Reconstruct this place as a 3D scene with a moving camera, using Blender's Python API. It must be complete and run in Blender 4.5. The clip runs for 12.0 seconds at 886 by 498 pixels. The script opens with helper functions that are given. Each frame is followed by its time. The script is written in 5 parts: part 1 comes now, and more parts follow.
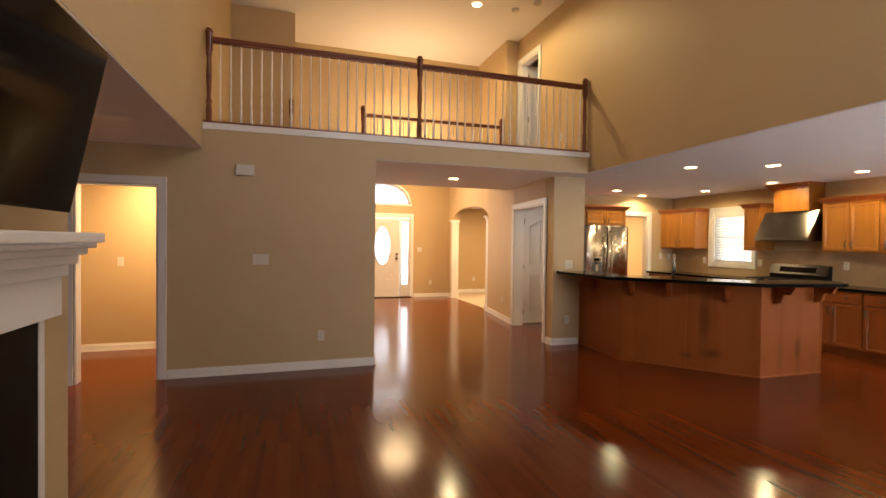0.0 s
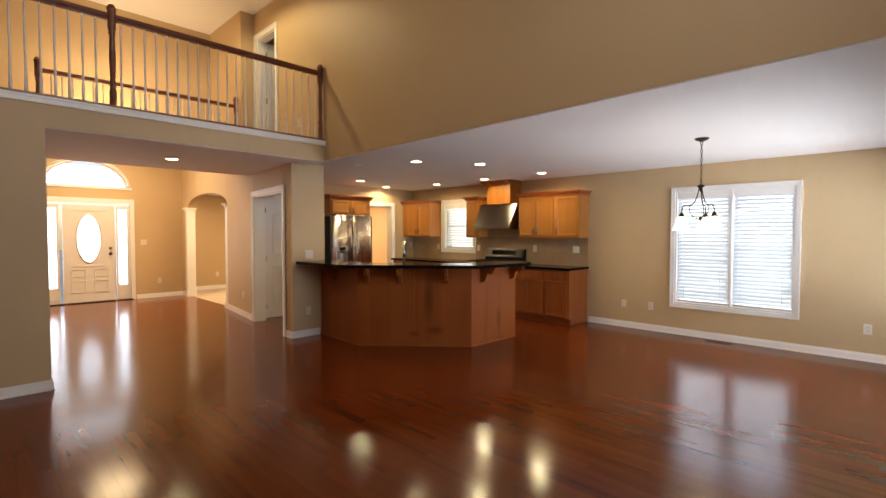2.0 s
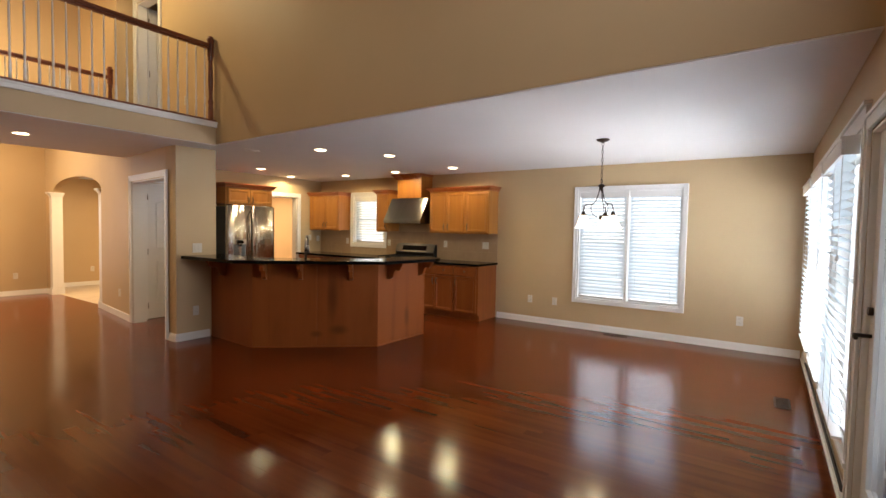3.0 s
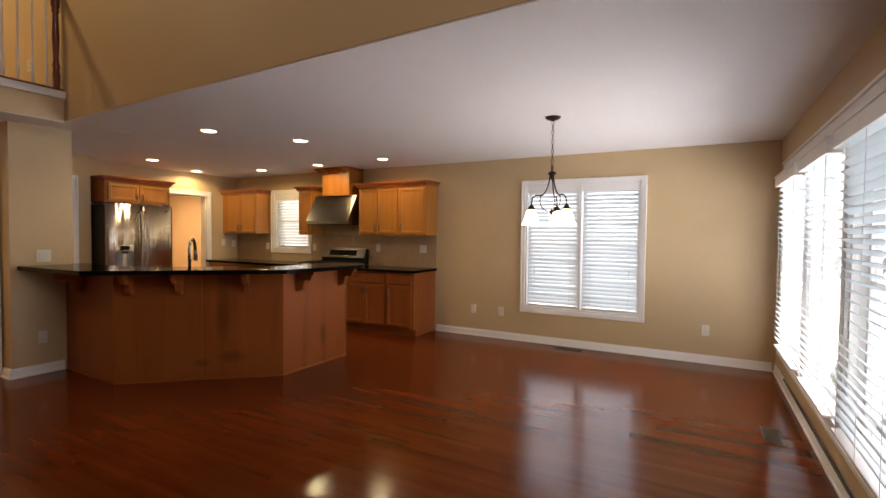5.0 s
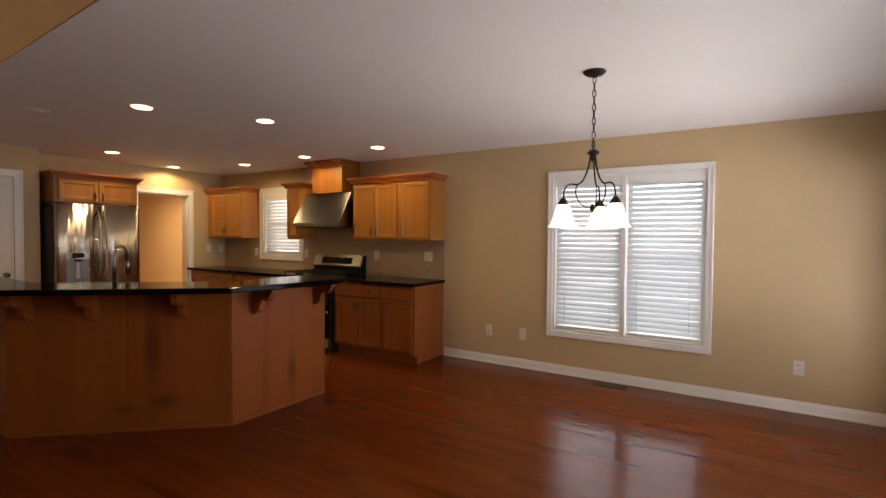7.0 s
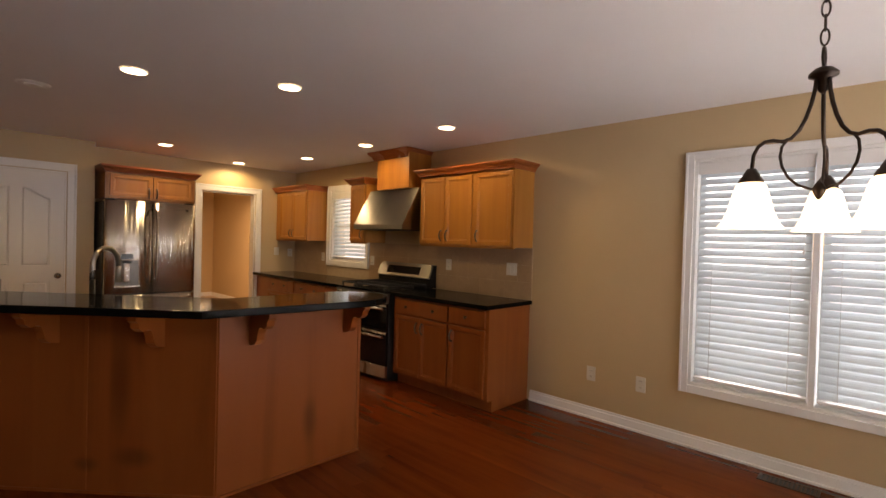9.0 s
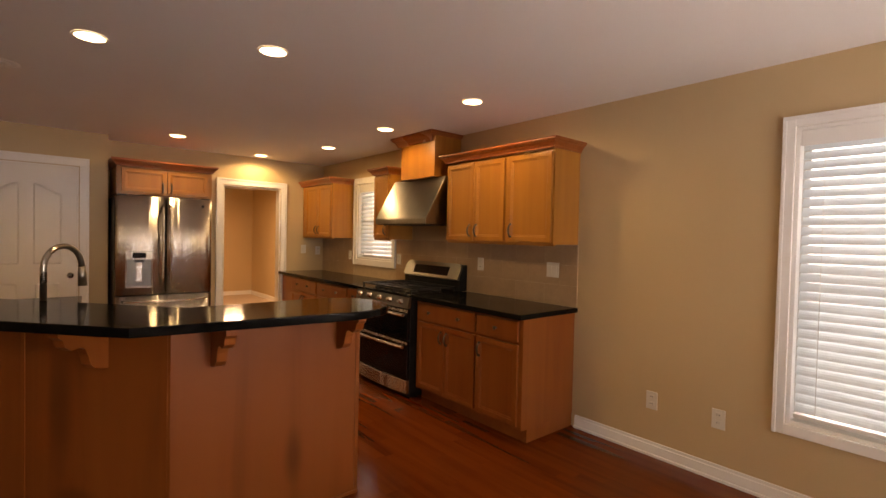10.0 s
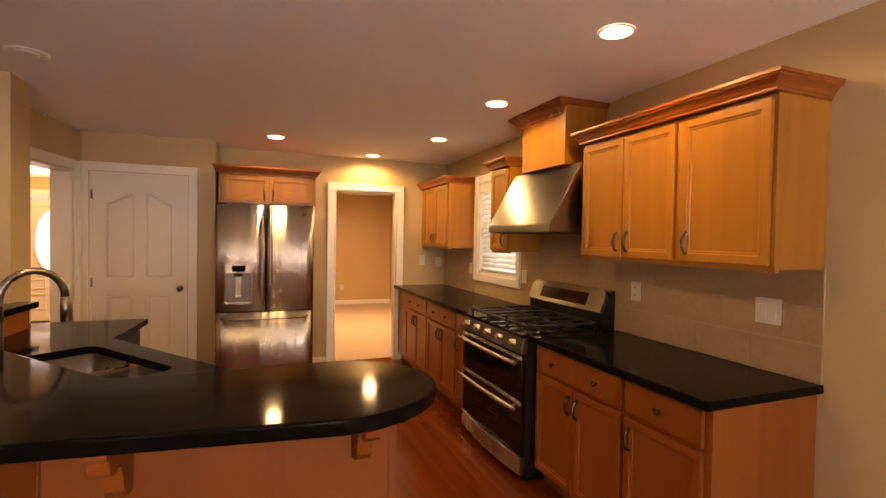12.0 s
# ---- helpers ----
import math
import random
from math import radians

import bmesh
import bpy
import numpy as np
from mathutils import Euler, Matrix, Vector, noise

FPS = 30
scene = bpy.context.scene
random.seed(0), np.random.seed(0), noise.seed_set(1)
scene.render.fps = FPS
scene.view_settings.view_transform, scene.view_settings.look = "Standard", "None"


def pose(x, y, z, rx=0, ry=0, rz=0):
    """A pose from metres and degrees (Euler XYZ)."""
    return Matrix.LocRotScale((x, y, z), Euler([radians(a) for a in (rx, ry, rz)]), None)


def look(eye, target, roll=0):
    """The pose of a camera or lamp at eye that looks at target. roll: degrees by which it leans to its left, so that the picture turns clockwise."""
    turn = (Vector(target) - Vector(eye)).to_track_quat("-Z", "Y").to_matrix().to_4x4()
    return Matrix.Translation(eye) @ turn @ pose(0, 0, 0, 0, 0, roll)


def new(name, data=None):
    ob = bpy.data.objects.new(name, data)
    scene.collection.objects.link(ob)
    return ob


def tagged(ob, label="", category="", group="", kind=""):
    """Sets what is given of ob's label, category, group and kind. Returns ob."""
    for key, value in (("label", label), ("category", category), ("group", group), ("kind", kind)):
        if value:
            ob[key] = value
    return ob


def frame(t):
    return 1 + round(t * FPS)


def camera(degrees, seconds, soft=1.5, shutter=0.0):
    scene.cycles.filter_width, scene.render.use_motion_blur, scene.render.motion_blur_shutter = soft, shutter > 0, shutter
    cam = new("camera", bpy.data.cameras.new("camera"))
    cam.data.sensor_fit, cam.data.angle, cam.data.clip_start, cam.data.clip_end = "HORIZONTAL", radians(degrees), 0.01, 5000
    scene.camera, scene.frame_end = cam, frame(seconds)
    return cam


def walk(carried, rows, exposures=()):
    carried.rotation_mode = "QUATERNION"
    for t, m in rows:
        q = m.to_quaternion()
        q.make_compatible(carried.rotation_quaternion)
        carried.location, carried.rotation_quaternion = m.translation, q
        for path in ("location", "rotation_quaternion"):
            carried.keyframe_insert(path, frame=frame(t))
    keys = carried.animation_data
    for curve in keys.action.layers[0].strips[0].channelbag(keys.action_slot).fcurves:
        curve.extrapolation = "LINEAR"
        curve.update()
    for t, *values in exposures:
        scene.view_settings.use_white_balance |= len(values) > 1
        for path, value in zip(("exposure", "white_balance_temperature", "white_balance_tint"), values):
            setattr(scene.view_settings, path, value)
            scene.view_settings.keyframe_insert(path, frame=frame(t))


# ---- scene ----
cam = camera(86.3, 12.0)
PATH = [
    (0, (-0.139, 0.16, 1.475), (0.468, 2.065, 1.442), 0.7),
    (0.5, (-0.082, 0.138, 1.475), (0.745, 1.959, 1.442), 0.4),
    (1, (0.02, 0.102, 1.462), (1.036, 1.824, 1.424), -0.1),
    (1.5, (0.087, 0.098, 1.485), (1.333, 1.661, 1.425), -0.1),
    (2, (0.249, 0.074, 1.463), (1.672, 1.479, 1.396), 0.1),
    (2.5, (0.352, 0.075, 1.478), (1.906, 1.331, 1.394), 0.4),
    (3, (0.489, 0.143, 1.471), (2.137, 1.273, 1.383), 1.1),
    (5, (1.485, 0.457, 1.411), (3.24, 1.415, 1.349), 0.6),
    (5.5, (1.738, 0.511, 1.433), (3.516, 1.426, 1.37), 0.5),
    (6, (2.037, 0.605, 1.434), (3.797, 1.554, 1.372), 0.2),
    (6.5, (2.329, 0.718, 1.422), (4.06, 1.717, 1.366), 0.2),
    (7, (2.629, 0.867, 1.434), (4.331, 1.916, 1.382), 0.5),
    (9, (3.793, 1.431, 1.433), (5.235, 2.817, 1.402), 1.6),
    (9.5, (4.083, 1.564, 1.435), (5.456, 3.018, 1.391), 1.4),
    (10, (4.388, 1.749, 1.427), (5.674, 3.28, 1.379), 1.3),
    (10.5, (4.62, 1.923, 1.438), (5.769, 3.559, 1.382), 1.0),
    (11, (4.904, 2.134, 1.455), (5.882, 3.877, 1.396), 0.8),
    (11.5, (5.079, 2.382, 1.466), (5.949, 4.182, 1.403), 0.9),
    (12, (5.311, 2.592, 1.497), (6.032, 4.457, 1.452), 1.0),
]
walk(cam, [(t, look(eye, target, roll)) for t, eye, target, roll in PATH],
     exposures=[(0, 0.62, 7250, 18), (1.5, 0.44, 7050, 17), (2.5, 0.46, 6500, 13), (5.0, 0.10, 7200, 19), (7.0, -0.19, 7450, 21), (9.0, -0.18, 7700, 23),
                (10.5, 0.23, 9900, 31), (12.0, 0.44, 10600, 33)])

# ---- sky, sun and lamps ----
world = bpy.data.worlds.new("sky")
scene.world = world
world.use_nodes = True
wn = world.node_tree.nodes
sky = wn.new("ShaderNodeTexSky")
sky.sky_type, sky.sun_disc = "NISHITA", False
sky.sun_elevation, sky.sun_rotation = radians(38), radians(60)
wn["Background"].inputs["Strength"].default_value = 0.115
world.node_tree.links.new(sky.outputs[0], wn["Background"].inputs["Color"])
sun = new("sun", bpy.data.lights.new("sun", "SUN"))
sun.data.energy, sun.data.angle, sun.data.color = 1.0, radians(12), (1, 0.95, 0.88)
sun.matrix_world = look((20, 14, 20), (0, 0, 0))

RM = 2.43      # lower ceiling
HI = 5.07      # upper ceiling
XR = 7.50      # long wall with the windows
YS = -0.26     # glazed wall
YF = 5.72      # loft edge
YB = 8.20      # kitchen end wall
XU = 3.70      # upper wall over the kitchen opening
XL = -1.05     # fireplace wall
WARM = (1.0, 0.80, 0.43)
DAY = (0.86, 0.93, 1.0)
CANS = [(4.56, 4.84), (5.34, 4.37), (6.78, 4.30), (5.44, 7.36), (6.50, 7.94), (6.87, 6.79), (6.82, 5.52)]


def area(name, eye, target, sx, sy, power, color, shape="RECTANGLE"):
    ob = new(name, bpy.data.lights.new(name, "AREA"))
    ob.data.shape, ob.data.size, ob.data.size_y = shape, sx, sy
    ob.data.energy, ob.data.color = power, color
    ob.matrix_world = look(eye, target)
    return ob


def downlight(x, y, z, power):
    ob = new("can_lamp", bpy.data.lights.new("can_lamp", "SPOT"))
    ob.data.energy, ob.data.color, ob.data.shadow_soft_size = power, WARM, 0.06
    ob.data.spot_size, ob.data.spot_blend = radians(168), 0.35
    ob.location = (x, y, z - 0.03)


for i, (x, y) in enumerate(CANS):
    downlight(x, y, RM, (12, 24, 24, 15, 24, 22, 24)[i])
downlight(2.17, 6.93, RM, 30)
downlight(2.50, 6.90, HI, 85)
HALL = (1.0, 0.72, 0.39)
# unseen discs added to brighten the hall, entrance and dining room
for x, y, z, p in [(-1.7, 6.6, 2.3, 44), (2.2, 10.6, 3.5, 80), (4.9, 11.0, 2.35, 48)]:
    area("room_fill", (x, y, z), (x, y, 0), 0.9, 0.9, p, HALL, "DISK")
area("stair_lamp", (1.9, 8.55, 3.0), (1.9, 9.2, 4.3), 0.9, 0.4, 30, HALL)
area("daylight_fill", (4.5, 6.96, 3.9), (4.3, 7.7, 3.7), 0.5, 1.0, 1.5, DAY)
# unseen disc added to brighten the back room
area("room_fill", (6.9, 10.4, 2.3), (6.9, 10.4, 0), 0.3, 0.3, 62, (1.0, 0.72, 0.45), "DISK")
# daylight in the openings
for x, w, p in ((6.55, 1.06, 70), (5.39, 0.94, 52), (4.27, 1.02, 20), (3.11, 0.94, 4)):
    area("daylight_fill", (x, YS - 0.43, 1.20), (x, 3, 2.35), w, 1.66, p, DAY)
# added fill at a solid stretch of wall that has no window
area("daylight_fill", (1.0, YS - 0.22, 1.4), (1.0, 3, 2.4), 1.8, 2.0, 11, (0.95, 0.97, 1.0))
# added fill in the unseen high opening, to light the loft
area("daylight_fill", (1.4, YS - 0.10, 3.7), (1.6, 6, 3.6), 2.1, 1.3, 32, (0.97, 0.96, 0.95))
for y in (1.43, 2.16):
    area("daylight_fill", (XR + 0.22, y, 1.25), (3, y, 1.4), 0.68, 1.62, 13, DAY)
area("daylight_fill", (XR + 0.22, 6.78, 1.6), (3, 6.78, 1.4), 0.8, 0.95, 5.5, DAY)
area("daylight_fill", (2.1, 12.6, 1.6), (2.1, 3, 1.0), 1.7, 2.6, 42, DAY)


# ---- materials ----
def material(name, a, b=None, scale=3.0, rough=0.5, metal=0.0, bump=0.0, bscale=60.0, stretch=(1, 1, 1), spec=0.5, coat=0.0, rvar=0.06, brushed=0.0, wave=0.002):
    m = bpy.data.materials.new(name)
    m.use_nodes = True
    n, l = m.node_tree.nodes, m.node_tree.links
    p = n["Principled BSDF"]
    b = b or tuple(c * 0.85 for c in a)
    co, mp = n.new("ShaderNodeNewGeometry"), n.new("ShaderNodeMapping")
    mp.inputs["Scale"].default_value = stretch
    l.new(co.outputs["Position"], mp.inputs["Vector"])
    big, fine = n.new("ShaderNodeTexNoise"), n.new("ShaderNodeTexNoise")
    big.inputs["Scale"].default_value, fine.inputs["Scale"].default_value = scale, bscale
    big.inputs["Detail"].default_value, fine.inputs["Detail"].default_value = 5, 3
    l.new(mp.outputs[0], big.inputs["Vector"]), l.new(mp.outputs[0], fine.inputs["Vector"])
    add, mix = n.new("ShaderNodeMath"), n.new("ShaderNodeMix")
    add.operation, mix.data_type = "MULTIPLY_ADD", "RGBA"
    l.new(fine.outputs[0], add.inputs[0])
    add.inputs[1].default_value = 0.35
    l.new(big.outputs[0], add.inputs[2])
    rm = n.new("ShaderNodeMapRange")
    rm.inputs["From Min"].default_value, rm.inputs["From Max"].default_value = 0.45, 0.9
    l.new(add.outputs[0], rm.inputs["Value"])
    l.new(rm.outputs[0], mix.inputs["Factor"])
    mix.inputs["A"].default_value, mix.inputs["B"].default_value = (*a, 1), (*b, 1)
    l.new(mix.outputs["Result"], p.inputs["Base Color"])
    r2 = n.new("ShaderNodeMapRange")
    r2.inputs["To Min"].default_value, r2.inputs["To Max"].default_value = max(rough - rvar, 0.02), rough + rvar
    l.new(big.outputs[0], r2.inputs["Value"])
    l.new(r2.outputs[0], p.inputs["Roughness"])
    p.inputs["Metallic"].default_value, p.inputs["Specular IOR Level"].default_value = metal, spec
    p.inputs["Coat Weight"].default_value = coat
    if brushed:
        tg = n.new("ShaderNodeCombineXYZ")
        tg.inputs["X"].default_value, tg.inputs["Z"].default_value = 0.02, 1.0
        l.new(tg.outputs[0], p.inputs["Tangent"])
        p.inputs["Anisotropic"].default_value, p.inputs["Anisotropic Rotation"].default_value = brushed, 0.0
    if bump:
        bu = n.new("ShaderNodeBump")
        bu.inputs["Strength"].default_value, bu.inputs["Distance"].default_value = bump, wave
        l.new(fine.outputs[0], bu.inputs["Height"])
        l.new(bu.outputs[0], p.inputs["Normal"])
    return m


def wood(name, dark, mid, light, axis, rough, vary=0.5, grain=26.0, coat=0.0, bump=0.05, marks=(), spec=0.5):
    """Wood with grain along an axis; pieces differ by their random number."""
    m = bpy.data.materials.new(name)
    m.use_nodes = True
    n, l = m.node_tree.nodes, m.node_tree.links
    p = n["Principled BSDF"]
    geo, inf, mp = n.new("ShaderNodeNewGeometry"), n.new("ShaderNodeObjectInfo"), n.new("ShaderNodeMapping")
    s = [grain, grain, grain]
    s[axis] = grain * 0.06
    mp.inputs["Scale"].default_value = s
    add = n.new("ShaderNodeMath")
    add.operation = "ADD"
    l.new(inf.outputs["Random"], add.inputs[0]), l.new(geo.outputs["Random Per Island"], add.inputs[1])
    fr = n.new("ShaderNodeMath")
    fr.operation = "FRACT"
    l.new(add.outputs[0], fr.inputs[0])
    sc = n.new("ShaderNodeVectorMath")
    sc.operation = "MULTIPLY_ADD"
    l.new(fr.outputs[0], sc.inputs[0])
    sc.inputs[1].default_value = (7, 11, 5)
    l.new(geo.outputs["Position"], sc.inputs[2])
    l.new(sc.outputs[0], mp.inputs["Vector"])
    t = n.new("ShaderNodeTexNoise")
    t.inputs["Scale"].default_value, t.inputs["Detail"].default_value, t.inputs["Distortion"].default_value = 1.0, 6, 0.6
    l.new(mp.outputs[0], t.inputs["Vector"])
    t2 = n.new("ShaderNodeTexNoise")
    t2.inputs["Scale"].default_value, t2.inputs["Detail"].default_value = 1.6, 3
    l.new(geo.outputs["Position"], t2.inputs["Vector"])
    v = n.new("ShaderNodeMath")
    v.operation = "MULTIPLY_ADD"
    l.new(fr.outputs[0], v.inputs[0])
    v.inputs[1].default_value = vary
    l.new(t.outputs[0], v.inputs[2])
    v2 = n.new("ShaderNodeMath")
    v2.operation = "MULTIPLY_ADD"
    l.new(t2.outputs[0], v2.inputs[0])
    v2.inputs[1].default_value = 0.35
    l.new(v.outputs[0], v2.inputs[2])
    rp = n.new("ShaderNodeValToRGB")
    e = rp.color_ramp.elements
    e[0].position, e[1].position = 0.42, 0.98 + vary * 0.6
    e[0].color, e[1].color = (*dark, 1), (*light, 1)
    x = e.new(0.62 + vary * 0.35)
    x.color = (*mid, 1)
    l.new(v2.outputs[0], rp.inputs[0])
    colour = rp.outputs[0]
    for mx, my, mz, mw, mh in marks:
        off, ln, fall, mk = n.new("ShaderNodeVectorMath"), n.new("ShaderNodeVectorMath"), n.new("ShaderNodeMapRange"), n.new("ShaderNodeMix")
        off.operation, ln.operation, mk.data_type, fall.interpolation_type = "MULTIPLY_ADD", "LENGTH", "RGBA", "SMOOTHSTEP"
        l.new(geo.outputs["Position"], off.inputs[0])
        off.inputs[1].default_value = (0.7 / mw, 0.7 / mw, 1 / mh)
        off.inputs[2].default_value = (-mx * 0.7 / mw, -my * 0.7 / mw, -mz / mh)
        l.new(off.outputs[0], ln.inputs[0])
        l.new(ln.outputs["Value"], fall.inputs["Value"])
        fall.inputs["From Min"].default_value, fall.inputs["From Max"].default_value = 0.2, 1.6
        fall.inputs["To Min"].default_value, fall.inputs["To Max"].default_value = 0.5, 0.0
        l.new(fall.outputs[0], mk.inputs["Factor"])
        l.new(colour, mk.inputs["A"])
        mk.inputs["B"].default_value = (dark[0] * 0.35, dark[1] * 0.3, dark[2] * 0.3, 1)
        colour = mk.outputs["Result"]
    l.new(colour, p.inputs["Base Color"])
    r2 = n.new("ShaderNodeMapRange")
    r2.inputs["To Min"].default_value, r2.inputs["To Max"].default_value = rough * 0.75, rough * 1.3
    l.new(t2.outputs[0], r2.inputs["Value"])
    l.new(r2.outputs[0], p.inputs["Roughness"])
    p.inputs["Coat Weight"].default_value, p.inputs["Specular IOR Level"].default_value = coat, spec
    p.inputs["Coat Roughness"].default_value = rough
    bu = n.new("ShaderNodeBump")
    bu.inputs["Strength"].default_value, bu.inputs["Distance"].default_value = bump, 0.003
    l.new(t.outputs[0], bu.inputs["Height"])
    l.new(bu.outputs[0], p.inputs["Normal"])
    return m


def glow(name, color, strength):
    m = bpy.data.materials.new(name)
    m.use_nodes = True
    p = m.node_tree.nodes["Principled BSDF"]
    p.inputs["Base Color"].default_value = (0.9, 0.88, 0.84, 1)
    p.inputs["Emission Color"].default_value, p.inputs["Emission Strength"].default_value = (*color, 1), strength
    return m


def translucent(name, color, amount, rough=0.4):
    m = bpy.data.materials.new(name)
    m.use_nodes = True
    n, l = m.node_tree.nodes, m.node_tree.links
    tr, mx = n.new("ShaderNodeBsdfTranslucent"), n.new("ShaderNodeMixShader")
    p = n["Principled BSDF"]
    p.inputs["Base Color"].default_value, p.inputs["Roughness"].default_value = (*color, 1), rough
    tr.inputs["Color"].default_value = (*color, 1)
    mx.inputs[0].default_value = amount
    l.new(p.outputs[0], mx.inputs[1]), l.new(tr.outputs[0], mx.inputs[2])
    l.new(mx.outputs[0], n["Material Output"].inputs["Surface"])
    return m


def glass(name, color=(1, 1, 1), rough=0.0):
    m = bpy.data.materials.new(name)
    m.use_nodes = True
    p = m.node_tree.nodes["Principled BSDF"]
    p.inputs["Base Color"].default_value, p.inputs["Roughness"].default_value = (*color, 1), rough
    p.inputs["Transmission Weight"].default_value, p.inputs["IOR"].default_value = 1.0, 1.45
    return m


M_WALL = material("tan_wall_paint", (0.54, 0.398, 0.226), (0.51, 0.373, 0.208), 1.2, 0.55, bump=0.10, bscale=220)
M_CEIL = material("ceiling_paint", (0.80, 0.78, 0.76), (0.76, 0.74, 0.72), 0.8, 0.8, bump=0.15, bscale=160)
M_TRIM = material("white_trim_paint", (0.80, 0.79, 0.76), (0.76, 0.75, 0.72), 2.5, 0.35, bump=0.03, bscale=90)
M_DOOR = material("white_door_paint", (0.76, 0.74, 0.70), (0.72, 0.70, 0.66), 2.0, 0.38, bump=0.05, bscale=120, stretch=(1, 1, 0.1))
M_PLANK = wood("red_brown_floor_wood", (0.066, 0.0112, 0.0024), (0.118, 0.0222, 0.0045), (0.168, 0.0350, 0.0073), 1, 0.15, 0.10, 8, coat=0.0, bump=0.006, spec=0.25)
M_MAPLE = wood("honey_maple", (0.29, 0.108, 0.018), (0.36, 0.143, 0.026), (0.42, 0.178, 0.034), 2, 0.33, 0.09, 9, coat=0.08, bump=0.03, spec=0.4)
# the same maple, with low shade and red floor bounce put into its colour
M_MAPLE_SHADED = wood("shaded_honey_maple", (0.20, 0.050, 0.010), (0.255, 0.068, 0.0140), (0.30, 0.089, 0.019), 2, 0.35, 0.09, 9, coat=0.08, bump=0.03, spec=0.4)
M_MAPLE_X = wood("honey_maple_cross", (0.17, 0.040, 0.009), (0.25, 0.062, 0.014), (0.32, 0.092, 0.022), 1, 0.30, 0.05, 9, coat=0.15, bump=0.03)
# marks: two dark knots, then two upright dark streaks
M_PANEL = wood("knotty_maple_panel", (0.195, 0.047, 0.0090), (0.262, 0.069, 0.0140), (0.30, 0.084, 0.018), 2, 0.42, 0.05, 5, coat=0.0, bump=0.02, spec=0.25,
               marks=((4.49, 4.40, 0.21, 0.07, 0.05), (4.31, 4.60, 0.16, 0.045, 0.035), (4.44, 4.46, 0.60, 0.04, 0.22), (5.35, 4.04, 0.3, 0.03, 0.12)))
M_KNOT = material("dark_knot", (0.12, 0.042, 0.018), (0.20, 0.07, 0.03), 25, 0.4)
M_RAIL = wood("dark_rail_wood", (0.075, 0.017, 0.008), (0.15, 0.037, 0.014), (0.22, 0.062, 0.024), 0, 0.3, 0.1, 14, coat=0.3)
M_GRAN = material("black_granite", (0.004, 0.004, 0.004), (0.007, 0.0065, 0.006), 30, 0.085, rvar=0.01, spec=0.055)
M_STEEL = material("brushed_steel", (0.60, 0.57, 0.53), (0.50, 0.475, 0.445), 2.0, 0.25, 1.0, bump=1.0, bscale=7, stretch=(1, 1, 0.07), rvar=0.02, brushed=1.0, wave=0.022)
M_SINK = material("satin_sink_steel", (0.34, 0.315, 0.275), (0.27, 0.25, 0.22), 6.0, 0.28, 1.0)
M_RECESS = material("dark_recess_steel", (0.20, 0.19, 0.175), (0.14, 0.13, 0.12), 6.0, 0.36, 1.0)
M_SCREEN = material("television_screen", (0.003, 0.003, 0.004), (0.005, 0.005, 0.006), 5, 0.10, spec=0.04)
M_STEEL_H = material("brushed_hood_steel", (0.27, 0.26, 0.235), (0.22, 0.21, 0.19), 2.0, 0.30, 1.0, bump=0.4, bscale=8, stretch=(0.1, 1, 0.1), brushed=0.85)
M_NICKEL = material("satin_nickel", (0.36, 0.33, 0.29), (0.28, 0.26, 0.23), 8, 0.28, 1.0)
M_IRON = material("dark_bronze", (0.035, 0.024, 0.018), (0.06, 0.042, 0.03), 12, 0.38, 0.8)
M_CAST = material("cast_iron", (0.012, 0.012, 0.012), (0.03, 0.03, 0.03), 30, 0.55, 0.3, bump=0.3, bscale=200)
M_BLACK = material("black_glass", (0.004, 0.004, 0.005), (0.008, 0.008, 0.009), 5, 0.06, spec=0.3)
M_PULL = material("dark_nickel", (0.16, 0.13, 0.10), (0.10, 0.08, 0.06), 30, 0.32, 1.0)
M_PLASTIC = material("black_plastic", (0.006, 0.006, 0.006), (0.012, 0.012, 0.012), 20, 0.40, spec=0.25)
M_SOOT = material("soot_black", (0.003, 0.003, 0.003), (0.007, 0.006, 0.006), 14, 0.5, bump=0.1, bscale=60, spec=0.15)
M_TILE = material("beige_tile", (0.43, 0.29, 0.17), (0.35, 0.232, 0.135), 5, 0.30, bump=0.06, bscale=40)
M_GROUT = material("grout", (0.50, 0.38, 0.25), (0.44, 0.33, 0.22), 20, 0.8, bump=0.2, bscale=150)
M_FTILE = material("cream_floor_tile", (0.55, 0.46, 0.35), (0.47, 0.39, 0.29), 4, 0.4)
M_CARPET = material("cream_carpet", (0.55, 0.45, 0.34), (0.46, 0.37, 0.28), 25, 0.95, bump=0.8, bscale=400)
M_PLATE = material("white_plate_plastic", (0.66, 0.63, 0.56), (0.62, 0.59, 0.52), 10, 0.4)
M_SLOT = material("dark_slot", (0.03, 0.03, 0.03), None, 10, 0.5)
M_VENT = material("bronze_grille", (0.06, 0.035, 0.02), (0.10, 0.06, 0.035), 20, 0.4, 0.6)
M_SLAT = translucent("white_blind_slat", (0.80, 0.87, 0.90), 0.20)
M_SHADE = glow("frosted_lamp_shade", (1.0, 0.80, 0.52), 3.2)
M_LENS = glow("lamp_lens", (1.0, 0.80, 0.48), 14)
M_GLASS = glass("window_glass")
M_FROST = translucent("frosted_door_glass", (0.9, 0.92, 0.95), 0.75, 0.2)
M_GROUND = material("pale_paving", (0.42, 0.41, 0.38), (0.30, 0.31, 0.27), 0.5, 0.9)
M_SLABM = material("subfloor", (0.10, 0.05, 0.03), None, 5, 0.8)


